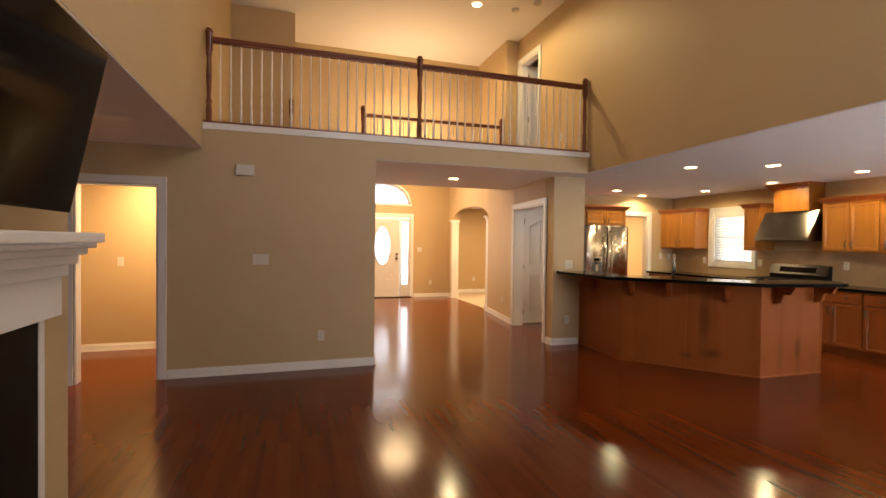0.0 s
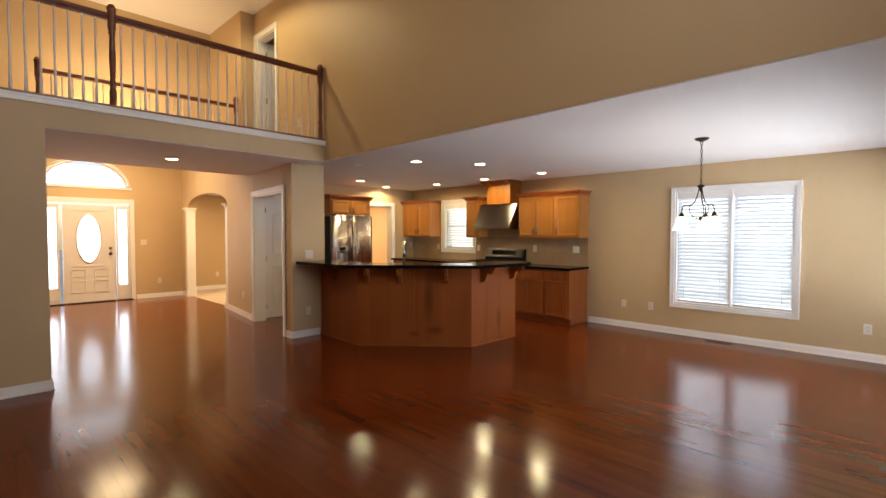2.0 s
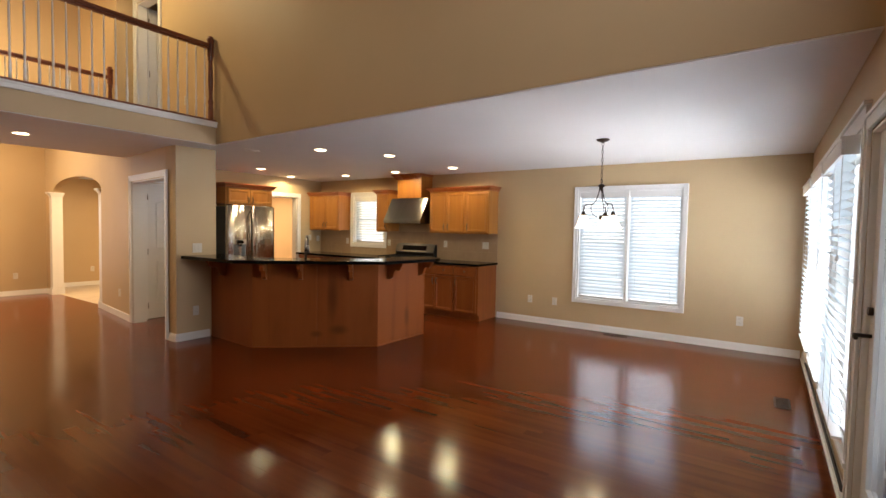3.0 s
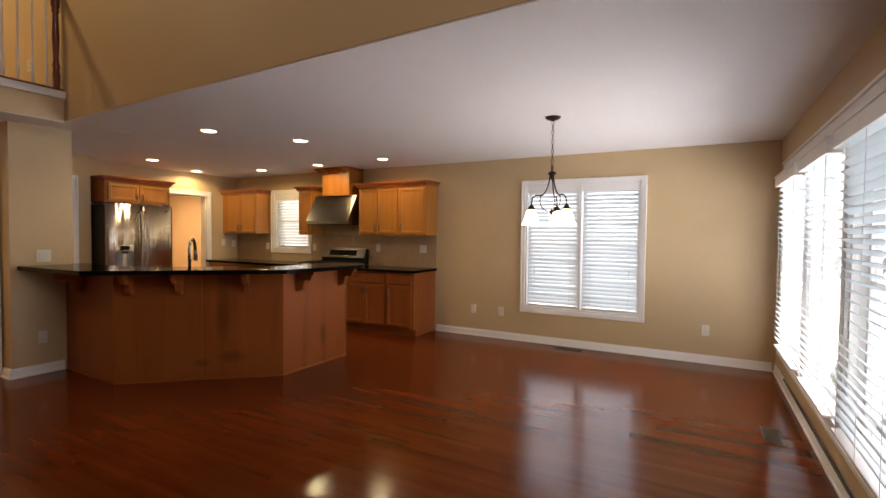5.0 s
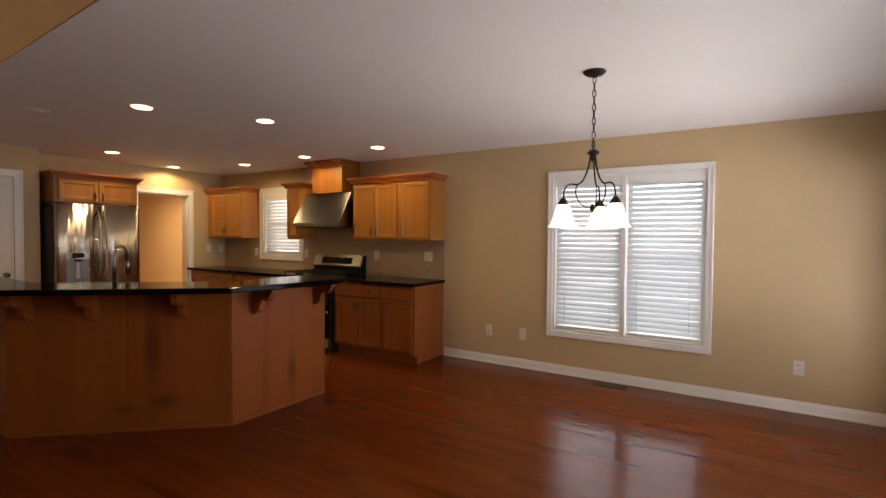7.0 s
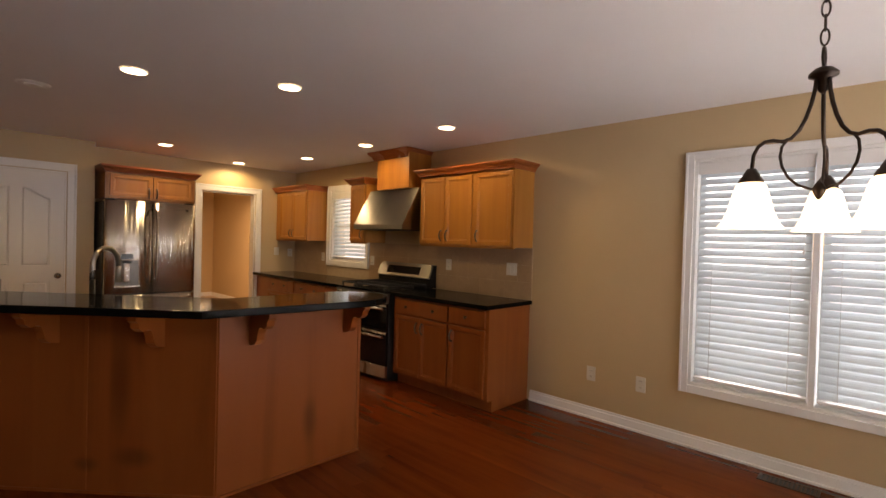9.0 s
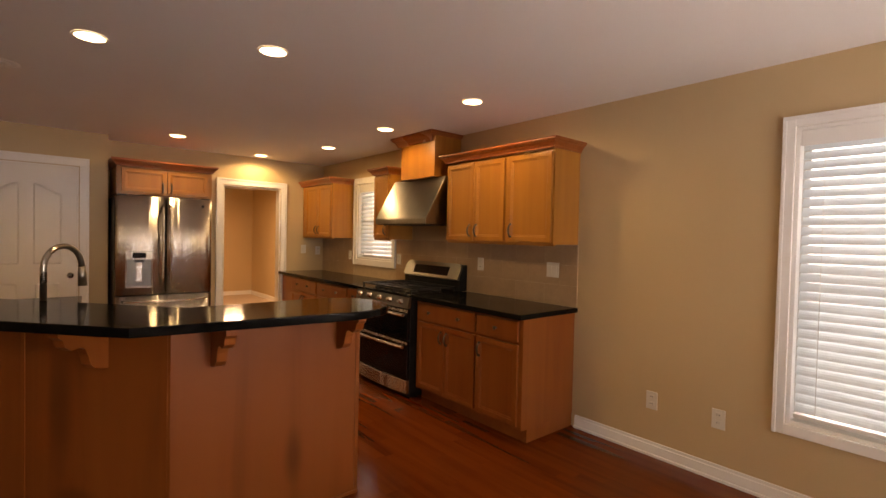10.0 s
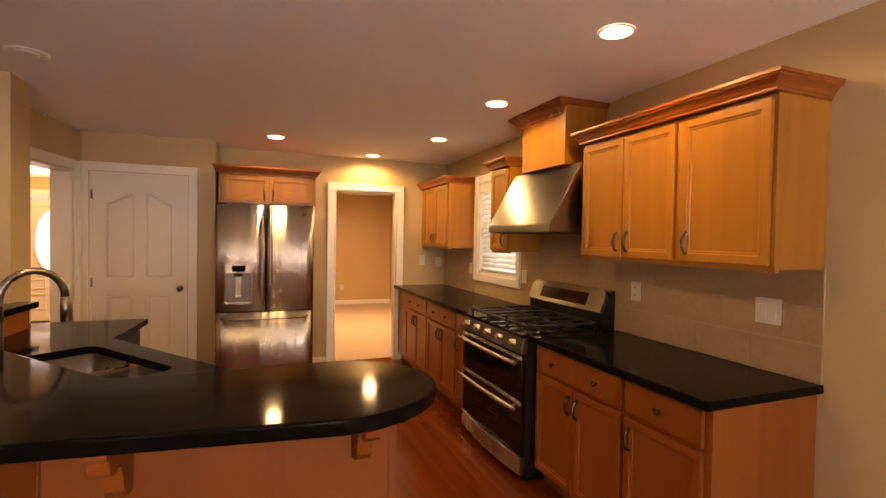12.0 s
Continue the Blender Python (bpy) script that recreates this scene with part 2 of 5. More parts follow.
# ---- mesh helpers ----
def box(bm, x0, y0, z0, x1, y1, z1, bevel=0.0):
    r = bmesh.ops.create_cube(bm, size=1)
    vs = r["verts"]
    for v in vs:
        v.co = Vector(((x0 + x1) / 2 + v.co.x * (x1 - x0), (y0 + y1) / 2 + v.co.y * (y1 - y0), (z0 + z1) / 2 + v.co.z * (z1 - z0)))
    if bevel:
        es = list({e for v in vs for e in v.link_edges})
        bmesh.ops.bevel(bm, geom=es, offset=bevel, segments=2, affect="EDGES", profile=0.6)
    return bm


def boxes(*args, bevel=0.0):
    bm = bmesh.new()
    for a in args:
        box(bm, *a, bevel=bevel)
    return bm


def prism(pts, z0, z1, bevel=0.0):
    """A plan outline, counter-clockwise, raised from z0 to z1."""
    bm = bmesh.new()
    f = bm.faces.new([bm.verts.new((x, y, z1)) for x, y in pts])
    r = bmesh.ops.extrude_face_region(bm, geom=[f])
    bmesh.ops.translate(bm, verts=[g for g in r["geom"] if isinstance(g, bmesh.types.BMVert)], vec=(0, 0, z0 - z1))
    bmesh.ops.recalc_face_normals(bm, faces=bm.faces)
    if bevel:
        es = [e for e in bm.edges if abs(e.verts[0].co.z - e.verts[1].co.z) < 1e-6]
        bmesh.ops.bevel(bm, geom=es, offset=bevel, segments=3, affect="EDGES", profile=0.6)
    return bm


def tube(bm, pts, r, seg=10, caps=True):
    pts = [Vector(p) for p in pts]
    rs = r if isinstance(r, (list, tuple)) else [r] * len(pts)
    rings, up = [], None
    for i, p in enumerate(pts):
        d = (pts[min(i + 1, len(pts) - 1)] - pts[max(i - 1, 0)]).normalized()
        if up is None:
            up = d.orthogonal().normalized()
        up = (up - d * up.dot(d)).normalized()
        side = d.cross(up)
        rings.append([bm.verts.new(p + (up * math.cos(a) + side * math.sin(a)) * rs[i]) for a in [2 * math.pi * k / seg for k in range(seg)]])
    for a, b in zip(rings, rings[1:]):
        for k in range(seg):
            f = bm.faces.new((a[k], a[(k + 1) % seg], b[(k + 1) % seg], b[k]))
            f.smooth = True
    if caps:
        bm.faces.new(rings[0][::-1]), bm.faces.new(rings[-1])
    return bm


def lathe(prof, seg=24, bm=None, at=(0, 0, 0)):
    """Radius and height pairs turned round the upright axis."""
    bm = bm or bmesh.new()
    ax, ay, az = at
    rings = [[bm.verts.new((ax + r * math.cos(2 * math.pi * k / seg), ay + r * math.sin(2 * math.pi * k / seg), az + z)) for k in range(seg)] for r, z in prof]
    for a, b in zip(rings, rings[1:]):
        for k in range(seg):
            f = bm.faces.new((a[k], a[(k + 1) % seg], b[(k + 1) % seg], b[k]))
            f.smooth = True
    bm.faces.new(rings[0][::-1]), bm.faces.new(rings[-1])
    bmesh.ops.recalc_face_normals(bm, faces=bm.faces)
    return bm


def part(name, bm, mat, parent=None, label="", **tags):
    me = bpy.data.meshes.new(name)
    bm.to_mesh(me)
    bm.free()
    me.materials.append(mat)
    ob = new(name, me)
    if parent is not None:
        ob.parent = parent
    return tagged(ob, label, **tags)


def thing(name, m, label, category, group=""):
    ob = new(name)
    ob.empty_display_size = 0.1
    ob.matrix_world = m
    return tagged(ob, label, category, group)


def shell(name, bm, mat):
    return part(name, bm, mat, kind="structure")


def same(name, me, parent, loc, label=""):
    ob = new(name, me)
    ob.parent = parent
    ob.location = loc
    return tagged(ob, label)


# ---- structure ----
T = 0.13
shell("floor", boxes((-3.30, YS - 0.3, -0.2, XR + 0.3, YB + 0.1, -0.021), (-0.5, YB + 0.1, -0.2, 4.05, 12.4, -0.021)), M_SLABM)
shell("floor_tiled", boxes((3.92, 8.4, -0.2, 5.75, 13.2, 0.002)), M_FTILE)
shell("floor_carpet", boxes((5.75, YB + T - 0.03, -0.2, 8.3, 13.3, 0.006)), M_CARPET)
shell("ground", boxes((-60, -60, -0.45, 60, 60, -0.3)), M_GROUND)

# window wall with two openings
W1 = (1.082, 2.498, 0.452, 2.068)
W2 = (6.37, 7.19, 1.13, 2.09)
shell("wall_east", boxes((XR, YS - 0.2, 0, XR + T, W1[0], RM), (XR, W1[1], 0, XR + T, W2[0], RM), (XR, W2[1], 0, XR + T, YB, RM),
                         (XR, W1[0], 0, XR + T, W1[1], W1[2]), (XR, W1[0], W1[3], XR + T, W1[1], RM),
                         (XR, W2[0], 0, XR + T, W2[1], W2[2]), (XR, W2[0], W2[3], XR + T, W2[1], RM)), M_WALL)
# glazed wall
SO = [(2.62, 3.60), (3.74, 4.80), (4.90, 5.88), (6.00, 7.10)]
SZ0, SZ1 = 0.34, 2.00
bm = bmesh.new()
edges = [-3.4] + [v for s in SO for v in s] + [XR]
for a, b in zip(edges[0::2], edges[1::2]):
    box(bm, a, YS - T, 0, b, YS, RM)
for i, (a, b) in enumerate(SO):
    box(bm, a, YS - T, SZ1, b, YS, RM)
    if i:
        box(bm, a, YS - T, 0, b, YS, SZ0)
# the gap from 0.3 to 2.5 is an unseen opening added for fill
for a in ((-3.4, RM, 0.3, HI), (2.5, RM, XR + T, HI), (0.3, RM, 2.5, 3.0), (0.3, 4.4, 2.5, HI)):
    box(bm, a[0], YS - T, a[1], a[2], YS, a[3])
shell("wall_south", bm, M_WALL)
# kitchen end wall with the doorway
shell("wall_north", boxes((4.90, YB, 0, 6.12, YB + T, RM), (6.86, YB, 0, XR + T, YB + T, RM), (6.12, YB, 2.04, 6.86, YB + T, RM)), M_WALL)
# pantry wall
PY = 7.85      # pantry wall
shell("wall_pantry", boxes((3.767, PY, 0, 3.834, PY + 0.12, RM), (4.642, PY, 0, 4.887, PY + 0.35, RM), (3.834, PY, 2.065, 4.642, PY + 0.12, RM)), M_WALL)
# pier and the passage wall: the opening leans a little from the pier
PA = (3.42, 6.39)
PW_ANGLE = -7.25
OPEN = 1.35
shell("wall_pier", boxes((3.42, 6.13, 0, 3.93, 6.39, RM)), M_WALL)
shell("wall_passage_head", boxes((0, 0, 2.05, 0.16, OPEN, RM)), M_WALL).matrix_world = pose(PA[0], PA[1], 0, 0, 0, PW_ANGLE)
shell("wall_passage", prism([(3.591, 7.735), (3.75, 7.715), (3.766, 7.85), (4.1, 7.98), (4.1, 9.40), (3.80, 9.40)], 0, RM - 0.009), M_WALL)
shell("wall_passage_upper", prism([(3.627, 8.035), (4.1, 8.035), (4.1, 9.40), (3.80, 9.40)], RM - 0.009, 3.6), M_WALL)
# front wall of the living room
shell("wall_loft_front", boxes((-1.47, YF, 0, 0.79, YF + T, RM), (-3.30, YF, 0, -2.20, YF + T, RM), (-2.20, YF, 2.02, -1.47, YF + T, RM),
                               (0.66, YF + T, 0, 0.79, 12.3, RM)), M_WALL)
shell("wall_hall", boxes((-3.30, 7.30, 0, 0.66, 7.43, RM), (-3.43, -0.4, 0, -3.30, 7.43, RM)), M_WALL)
# upper walls
shell("wall_upper", prism([(3.45, YS), (3.45 + T, YS), (XU + T, YF), (XU + T, 7.14), (XU, 7.14), (XU, YF)], RM + 0.01, HI), M_WALL)
shell("wall_loft_side", boxes((XU, 7.14, RM + 0.01, XU + T, 7.90, 2.70), (XU, 7.14, 4.62, XU + T, 7.90, HI), (XU, 7.78, 2.70, XU + T, 7.90, 4.62)), M_WALL)
shell("wall_loft_room", boxes((5.2, 6.8, 2.6, 5.3, 9.0, HI), (XU + T, 6.8, 2.6, 5.2, 6.9, HI), (XU + T, 8.9, 2.6, 5.2, 9.0, HI), (XU + T, 6.9, 2.58, 5.2, 8.9, 2.70), (XU + T, 6.8, HI, 5.3, 9.0, HI + 0.1)), M_WALL)
shell("wall_loft_jog", boxes((3.48, 7.90, 2.665, XU + T, 9.25, HI)), M_WALL)
shell("wall_fireplace", boxes((XL - 1.0, YS, 0, XL, 2.56, RM), (XL - T, YS, RM + 0.01, XL, 8.15, HI), (XL, 8.10, 2.70, -0.12, 8.25, HI), (-0.25, 8.25, 2.70, -0.12, 9.25, HI)), M_WALL)
shell("wall_loft_back", boxes((-0.25, 9.25, 2.9, 3.6, 9.38, HI)), M_WALL)
# entrance hall
FY = 12.20
FD = (1.30, 2.80)
bm = boxes((0.66, FY, 0, 1.30, FY + T, 3.6), (2.80, FY, 0, 4.1, FY + T, 3.6), (1.30, FY, 2.10, 2.80, FY + T, 2.42), (1.30, FY, 3.16, 2.80, FY + T, 3.6))
N = 44
for k in range(N):
    a0, a1 = math.pi * k / N, math.pi * (k + 1) / N
    x0, x1 = 2.05 - 0.70 * math.cos(a0), 2.05 - 0.70 * math.cos(a1)
    z0, z1 = 2.42 + 0.52 * math.sin(a0), 2.42 + 0.52 * math.sin(a1)
    box(bm, x0, FY, min(z0, z1), x1, FY + T, 3.16)
box(bm, 1.30, FY, 2.42, 1.35, FY + T, 3.16)
box(bm, 2.75, FY, 2.42, 2.80, FY + T, 3.16)
shell("wall_entrance", bm, M_WALL)
A0, A1 = 9.52, 11.78
XA = 3.84      # arch wall
bm = boxes((XA, 9.40, 0, 3.98, A0, 3.6), (XA, A1, 0, 3.98, FY, 3.6))
for k in range(N):
    y0, y1 = A0 + (A1 - A0) * k / N, A0 + (A1 - A0) * (k + 1) / N
    u = ((y0 + y1) / 2 - (A0 + A1) / 2) / ((A1 - A0) / 2)
    box(bm, XA, y0, 2.03 + 0.26 * math.sqrt(max(0, 1 - u * u)), 3.98, y1, 3.6)
shell("wall_arch", bm, M_WALL)
shell("wall_dining", boxes((4.15, 13.0, 0, 5.75, 13.1, RM), (5.62, 8.33, 0, 5.75, 13.0, RM), (4.15, 8.3, 0, 5.62, 8.4, RM)), M_WALL)
shell("wall_back_room", boxes((5.75, 13.1, 0, 8.3, 13.2, RM), (8.08, YB + T, 0, 8.2, 13.1, RM)), M_WALL)
shell("ceiling", prism([(3.455, YS), (XR + T, YS), (XR + T, YB + T), (XU + 0.004, YB + T), (XU + 0.004, YF)], RM, RM + 0.12), M_CEIL)
shell("ceiling_hall", boxes((-3.4, YS, RM, XL - 0.004, 7.5, RM + 0.12), (XL + 0.01, YF + T, RM - 0.01, 0.66, 7.5, RM - 0.001)), M_CEIL)
shell("ceiling_upper", boxes((-1.3, YS - T, HI, 4.2, 9.4, HI + 0.1)), M_CEIL)
shell("ceiling_entrance", boxes((0.6, 9.38, 3.6, 4.2, 12.4, 3.7)), M_CEIL)
shell("ceiling_back_rooms", boxes((4.15, YB + T, RM, 8.3, 13.2, RM + 0.1)), M_CEIL)
shell("loft_floor", boxes((XL + 0.003, YF, RM, XU - 0.003, 8.03, 2.66)), M_WALL)
shell("soffit", boxes((0.79, YF + 0.01, RM - 0.008, XU, 8.03, RM - 0.001)), M_CEIL)
shell("loft_edge_trim", boxes((XL, YF - 0.022, 2.635, XU, YF, 2.68), (XL, YF - 0.03, 2.68, XU, YF + 0.12, 2.70)), M_TRIM)


def base_run(name, pts, side=1):
    """Baseboard along straight stretches: (x0, y0, x1, y1) boxes, with a thinner cap."""
    bm = bmesh.new()
    for x0, y0, x1, y1, nx, ny in pts:
        d, c = 0.016, 0.009
        for h0, h1, t in ((0, 0.075, d), (0.075, 0.095, c), (0, 0.018, 0.026)):
            xa, xb, ya, yb = min(x0, x1), max(x0, x1), min(y0, y1), max(y0, y1)
            if nx:
                xa, xb = sorted((x0, x0 + nx * t))
            if ny:
                ya, yb = sorted((y0, y0 + ny * t))
            box(bm, xa, ya, h0, xb, yb, h1, bevel=0.002)
    shell(name, bm, M_TRIM)


base_run("baseboard_east", [(XR, YS + 0.03, XR, 3.83, -1, 0)])
base_run("baseboard_south", [(3.7, YS, XR - 0.03, YS, 0, 1), (-0.9, YS, 2.5, YS, 0, 1)])
base_run("baseboard_front", [(-1.38, YF, 0.79, YF, 0, -1), (0.79, YF, 0.79, FY, 1, 0)])
base_run("baseboard_pier", [(3.40, 6.13, 3.84, 6.13, 0, -1), (3.42, 6.13, 3.42, 6.30, -1, 0)])
shell("baseboard_passage", prism([(3.586, 7.822), (3.602, 7.822), (3.801, 9.40), (3.84, 9.40), (3.84, 9.417), (3.785, 9.417)], 0, 0.095), M_TRIM)
base_run("baseboard_entrance", [(2.90, FY, XA, FY, 0, -1), (XA, 11.83, XA, FY, -1, 0)])
base_run("baseboard_hall", [(-3.30, 7.30, 0.6, 7.30, 0, -1)])
base_run("baseboard_kitchen", [(5.86, YB, 6.03, YB, 0, -1), (4.73, PY, 4.885, PY, 0, -1), (5.8, 13.1, 8.08, 13.1, 0, -1), (8.08, 8.4, 8.08, 13.1, -1, 0), (4.2, 13.0, 5.6, 13.0, 0, -1)])


def casing(name, axis, pos, a, b, top, out, depth=T, w=0.085):
    """Door trim on a wall at pos; the opening runs from a to b; out: the side that the trim stands on."""
    bm = bmesh.new()
    t = 0.018
    p0, p1 = sorted((pos, pos + out * t))
    q0, q1 = sorted((pos, pos - out * depth))

    def put(u0, z0, u1, z1, v0, v1):
        if axis == "y":
            box(bm, u0, v0, z0, u1, v1, z1, bevel=0.003)
        else:
            box(bm, v0, u0, z0, v1, u1, z1, bevel=0.003)
    e0, e1 = sorted((pos + out * t, pos + out * (t + 0.008)))
    put(a - w, 0, a - 0.006, top + 0.006, p0, p1), put(b + 0.006, 0, b + w, top + 0.006, p0, p1), put(a - w, top + 0.006, b + w, top + w, p0, p1)
    put(a - w, 0, a - w + 0.02, top + w, e0, e1), put(b + w - 0.02, 0, b + w, top + w, e0, e1), put(a - w + 0.02, top + w - 0.02, b + w - 0.02, top + w, e0, e1)
    put(a, 0, a + 0.015, top, q0, q1), put(b - 0.015, 0, b, top, q0, q1), put(a + 0.015, top - 0.015, b - 0.015, top, q0, q1)
    return shell(name, bm, M_TRIM)


casing("trim_hall_door", "y", YF, -2.20, -1.47, 2.02, -1)
casing("trim_back_room_door", "y", YB, 6.12, 6.86, 2.04, -1)
casing("trim_pantry", "y", PY, 3.834, 4.642, 2.065, -1)
casing("trim_passage", "x", 0, 0.0, OPEN, 2.05, -1, 0.16).matrix_world = pose(PA[0], PA[1], 0, 0, 0, PW_ANGLE)
casing("trim_passage_back", "x", 0, 0.0, OPEN, 2.05, 1, 0.001).matrix_world = pose(PA[0], PA[1], 0, 0, 0, PW_ANGLE) @ pose(0.16, 0, 0)
casing("trim_loft_door", "x", XU, 7.14, 7.78, 1.92, -1).matrix_world = pose(0, 0, 2.70)

# ---- doors ----


def panel_bm(w, h, th, panels, arched=0):
    """A slab (x 0..w, y 0..th, front at y 0) with sunk moulded panels, each raised again in its middle."""
    bm = bmesh.new()
    box(bm, 0, 0.015, 0, w, th, h)
    xs = sorted({0, w, *[v for p in panels for v in (p[0], p[2])]})
    zs = sorted({0, h, *[v for p in panels for v in (p[1], p[3])]})
    for x0, x1 in zip(xs, xs[1:]):
        for z0, z1 in zip(zs, zs[1:]):
            cx, cz = (x0 + x1) / 2, (z0 + z1) / 2
            if not any(p[0] < cx < p[2] and p[1] < cz < p[3] for p in panels):
                box(bm, x0, 0, z0, x1, 0.015, z1)
    for p in panels[arched:]:
        box(bm, p[0] + 0.024, 0.001, p[1] + 0.024, p[2] - 0.024, 0.034, p[3] - 0.024, bevel=0.014)
    return bm


def knob(parent, x, y, z, r=0.026, mat=None, name="knob"):
    bm = lathe([(r * 1.1, 0), (r * 1.1, 0.006), (r * 0.4, 0.01), (r * 0.4, 0.028), (r * 0.9, 0.036), (r, 0.05), (r * 0.7, 0.062), (r * 0.1, 0.065)], 18)
    bmesh.ops.rotate(bm, verts=bm.verts, cent=(0, 0, 0), matrix=Matrix.Rotation(radians(90), 3, "X"))
    bmesh.ops.translate(bm, verts=bm.verts, vec=(x, y, z))
    return part(name, bm, mat or M_NICKEL, parent, "satin nickel knob")


def hinges(parent, x, h):
    for z in (0.2, h / 2, h - 0.2):
        part("hinge", tube(boxes((x - 0.012, -0.004, z - 0.045, x + 0.012, 0.002, z + 0.045)), [(x, -0.006, z - 0.045), (x, -0.006, z + 0.045)], 0.006, 8), M_NICKEL, parent)


pd = thing("pantry_door", pose(3.842, PY + 0.01, 0.008), "closed white moulded panel door with an arched top panel and nickel knob, beside the refrigerator", "door")
W, H = 0.792, 2.045
part("door_panel", panel_bm(W, H, 0.035, [(0.12, 1.06, 0.35, 1.87), (0.44, 1.06, 0.67, 1.87), (0.12, 0.2, 0.35, 0.90), (0.44, 0.2, 0.67, 0.90)], 2), M_DOOR, pd)
for x0, s in ((0.12, 1), (0.44, -1)):
    arc = []
    for k in range(17):
        u = k / 16 if s > 0 else 1 - k / 16
        arc.append((x0 + 0.23 * k / 16, 1.87 - 0.10 * (0.5 + 0.5 * math.cos(math.pi * min(1, u * 1.1)))))
    bm = bmesh.new()
    for (xa, za), (xb, zb) in zip(arc, arc[1:]):
        bm.faces.new([bm.verts.new(p) for p in ((xa, 0, za), (xb, 0, zb), (xb, 0, 1.872), (xa, 0, 1.872))])
        bm.faces.new([bm.verts.new(p) for p in ((xa, 0, za), (xa, 0.0155, za), (xb, 0.0155, zb), (xb, 0, zb))])
    bmesh.ops.recalc_face_normals(bm, faces=bm.faces)
    part("arched_rail", bm, M_DOOR, pd)
    bm = bmesh.new()
    ring = [(x0 + 0.008, 1.068), (x0 + 0.222, 1.068)] + [(min(max(x, x0 + 0.008), x0 + 0.222), z - 0.008) for x, z in reversed(arc)]
    front = bm.faces.new([bm.verts.new((x, 0.0148, z)) for x, z in ring])
    bmesh.ops.remove_doubles(bm, verts=bm.verts, dist=1e-4)
    bm.faces.ensure_lookup_table()
    bmesh.ops.inset_individual(bm, faces=bm.faces[:], thickness=0.016, depth=0.013)
    part("raised_panel", bm, M_DOOR, pd)
knob(pd, 0.735, 0, 0.95, 0.028)
hinges(pd, 0.004, H)

ld = thing("loft_door", pose(XU + T + 0.01, 7.75, 2.705, 0, 0, 2), "open white panel door in a white frame on the loft", "door")
part("door_panel", panel_bm(0.60, 1.90, 0.035, [(0.09, 1.0, 0.26, 1.72), (0.34, 1.0, 0.51, 1.72), (0.09, 0.18, 0.26, 0.86), (0.34, 0.18, 0.51, 0.86)]), M_DOOR, ld)
knob(ld, 0.55, 0, 0.95)
hinges(ld, 0.0, 1.90)

# entrance door with oval glass, sidelights and a fanlight
ed = thing("front_door", pose(1.64, FY + 0.03, 0.01), "cream front door with a large oval leaded glass and two locks", "door")
bm = bmesh.new()
W, H, cx, cz, rx, rz = 0.88, 2.02, 0.43, 1.33, 0.21, 0.50
M = 28
inner, outer = [], []
for k in range(M):
    a = 2 * math.pi * k / M
    c, s = math.cos(a), math.sin(a)
    inner.append((cx + rx * c, cz + rz * s))
    t = min((0.36 / abs(c)) if abs(c) > 1e-6 else 9, (0.62 / abs(s)) if abs(s) > 1e-6 else 9)
    outer.append((cx + t * c, cz + t * s))
for q in range(4):
    sx, sz = (1, 1, -1, -1)[q], (1, -1, 1, -1)[q]
    k = min(range(M), key=lambda i: (outer[i][0] - cx - sx * 0.36) ** 2 + (outer[i][1] - cz - sz * 0.62) ** 2)
    outer[k] = (cx + sx * 0.36, cz + sz * 0.62)
for y in (0.0,):
    vi = [bm.verts.new((x, y, z)) for x, z in inner]
    vb = [bm.verts.new((x, y + 0.04, z)) for x, z in inner]
    vo = [bm.verts.new((x, y, z)) for x, z in outer]
    for k in range(M):
        j = (k + 1) % M
        bm.faces.new((vi[k], vo[k], vo[j], vi[j]))
        bm.faces.new((vi[k], vi[j], vb[j], vb[k]))
zt, zb = cz + 0.62, cz - 0.62
box(bm, 0, 0, zb, cx - 0.36, 0.04, H), box(bm, cx + 0.36, 0, zb, W, 0.04, H), box(bm, cx - 0.36, 0, zt, cx + 0.36, 0.04, H), box(bm, 0, 0, 0, W, 0.04, zb)
part("door_panel", bm, M_DOOR, ed)
part("oval_trim", tube(bmesh.new(), [(cx + rx * math.cos(2 * math.pi * k / 36), -0.004, cz + rz * math.sin(2 * math.pi * k / 36)) for k in range(37)], 0.014, 8, False), M_DOOR, ed)
bm = bmesh.new()
bm.faces.new([bm.verts.new((cx + rx * math.cos(2 * math.pi * k / 36), 0.02, cz + rz * math.sin(2 * math.pi * k / 36))) for k in range(36)])
part("oval_glass", bm, M_FROST, ed, "frosted oval glass").visible_shadow = False
part("leading", tube(tube(bmesh.new(), [(cx + 0.07 * math.cos(2 * math.pi * k / 20), 0.012, cz + 0.16 * math.sin(2 * math.pi * k / 20)) for k in range(21)], 0.003, 6, False),
                     [(cx, 0.012, cz - 0.48), (cx, 0.012, cz + 0.48)], 0.003, 6), M_IRON, ed)
for x0 in (0.12, 0.51):
    for z0, z1 in ((0.20, 0.46), (0.54, 0.70)):
        part("panel_moulding", boxes((x0, -0.012, z0, x0 + 0.25, 0.0, z0 + 0.018), (x0, -0.012, z1 - 0.018, x0 + 0.25, 0.0, z1), (x0, -0.012, z0 + 0.018, x0 + 0.018, 0.0, z1 - 0.018), (x0 + 0.232, -0.012, z0 + 0.018, x0 + 0.25, 0.0, z1 - 0.018), bevel=0.003), M_DOOR, ed)
for z0 in (0.745, 1.90):
    part("cross_moulding", boxes((0.14, -0.012, z0, 0.72, 0.0, z0 + 0.02), bevel=0.003), M_DOOR, ed)
knob(ed, 0.80, 0, 1.0, 0.028, M_PULL)
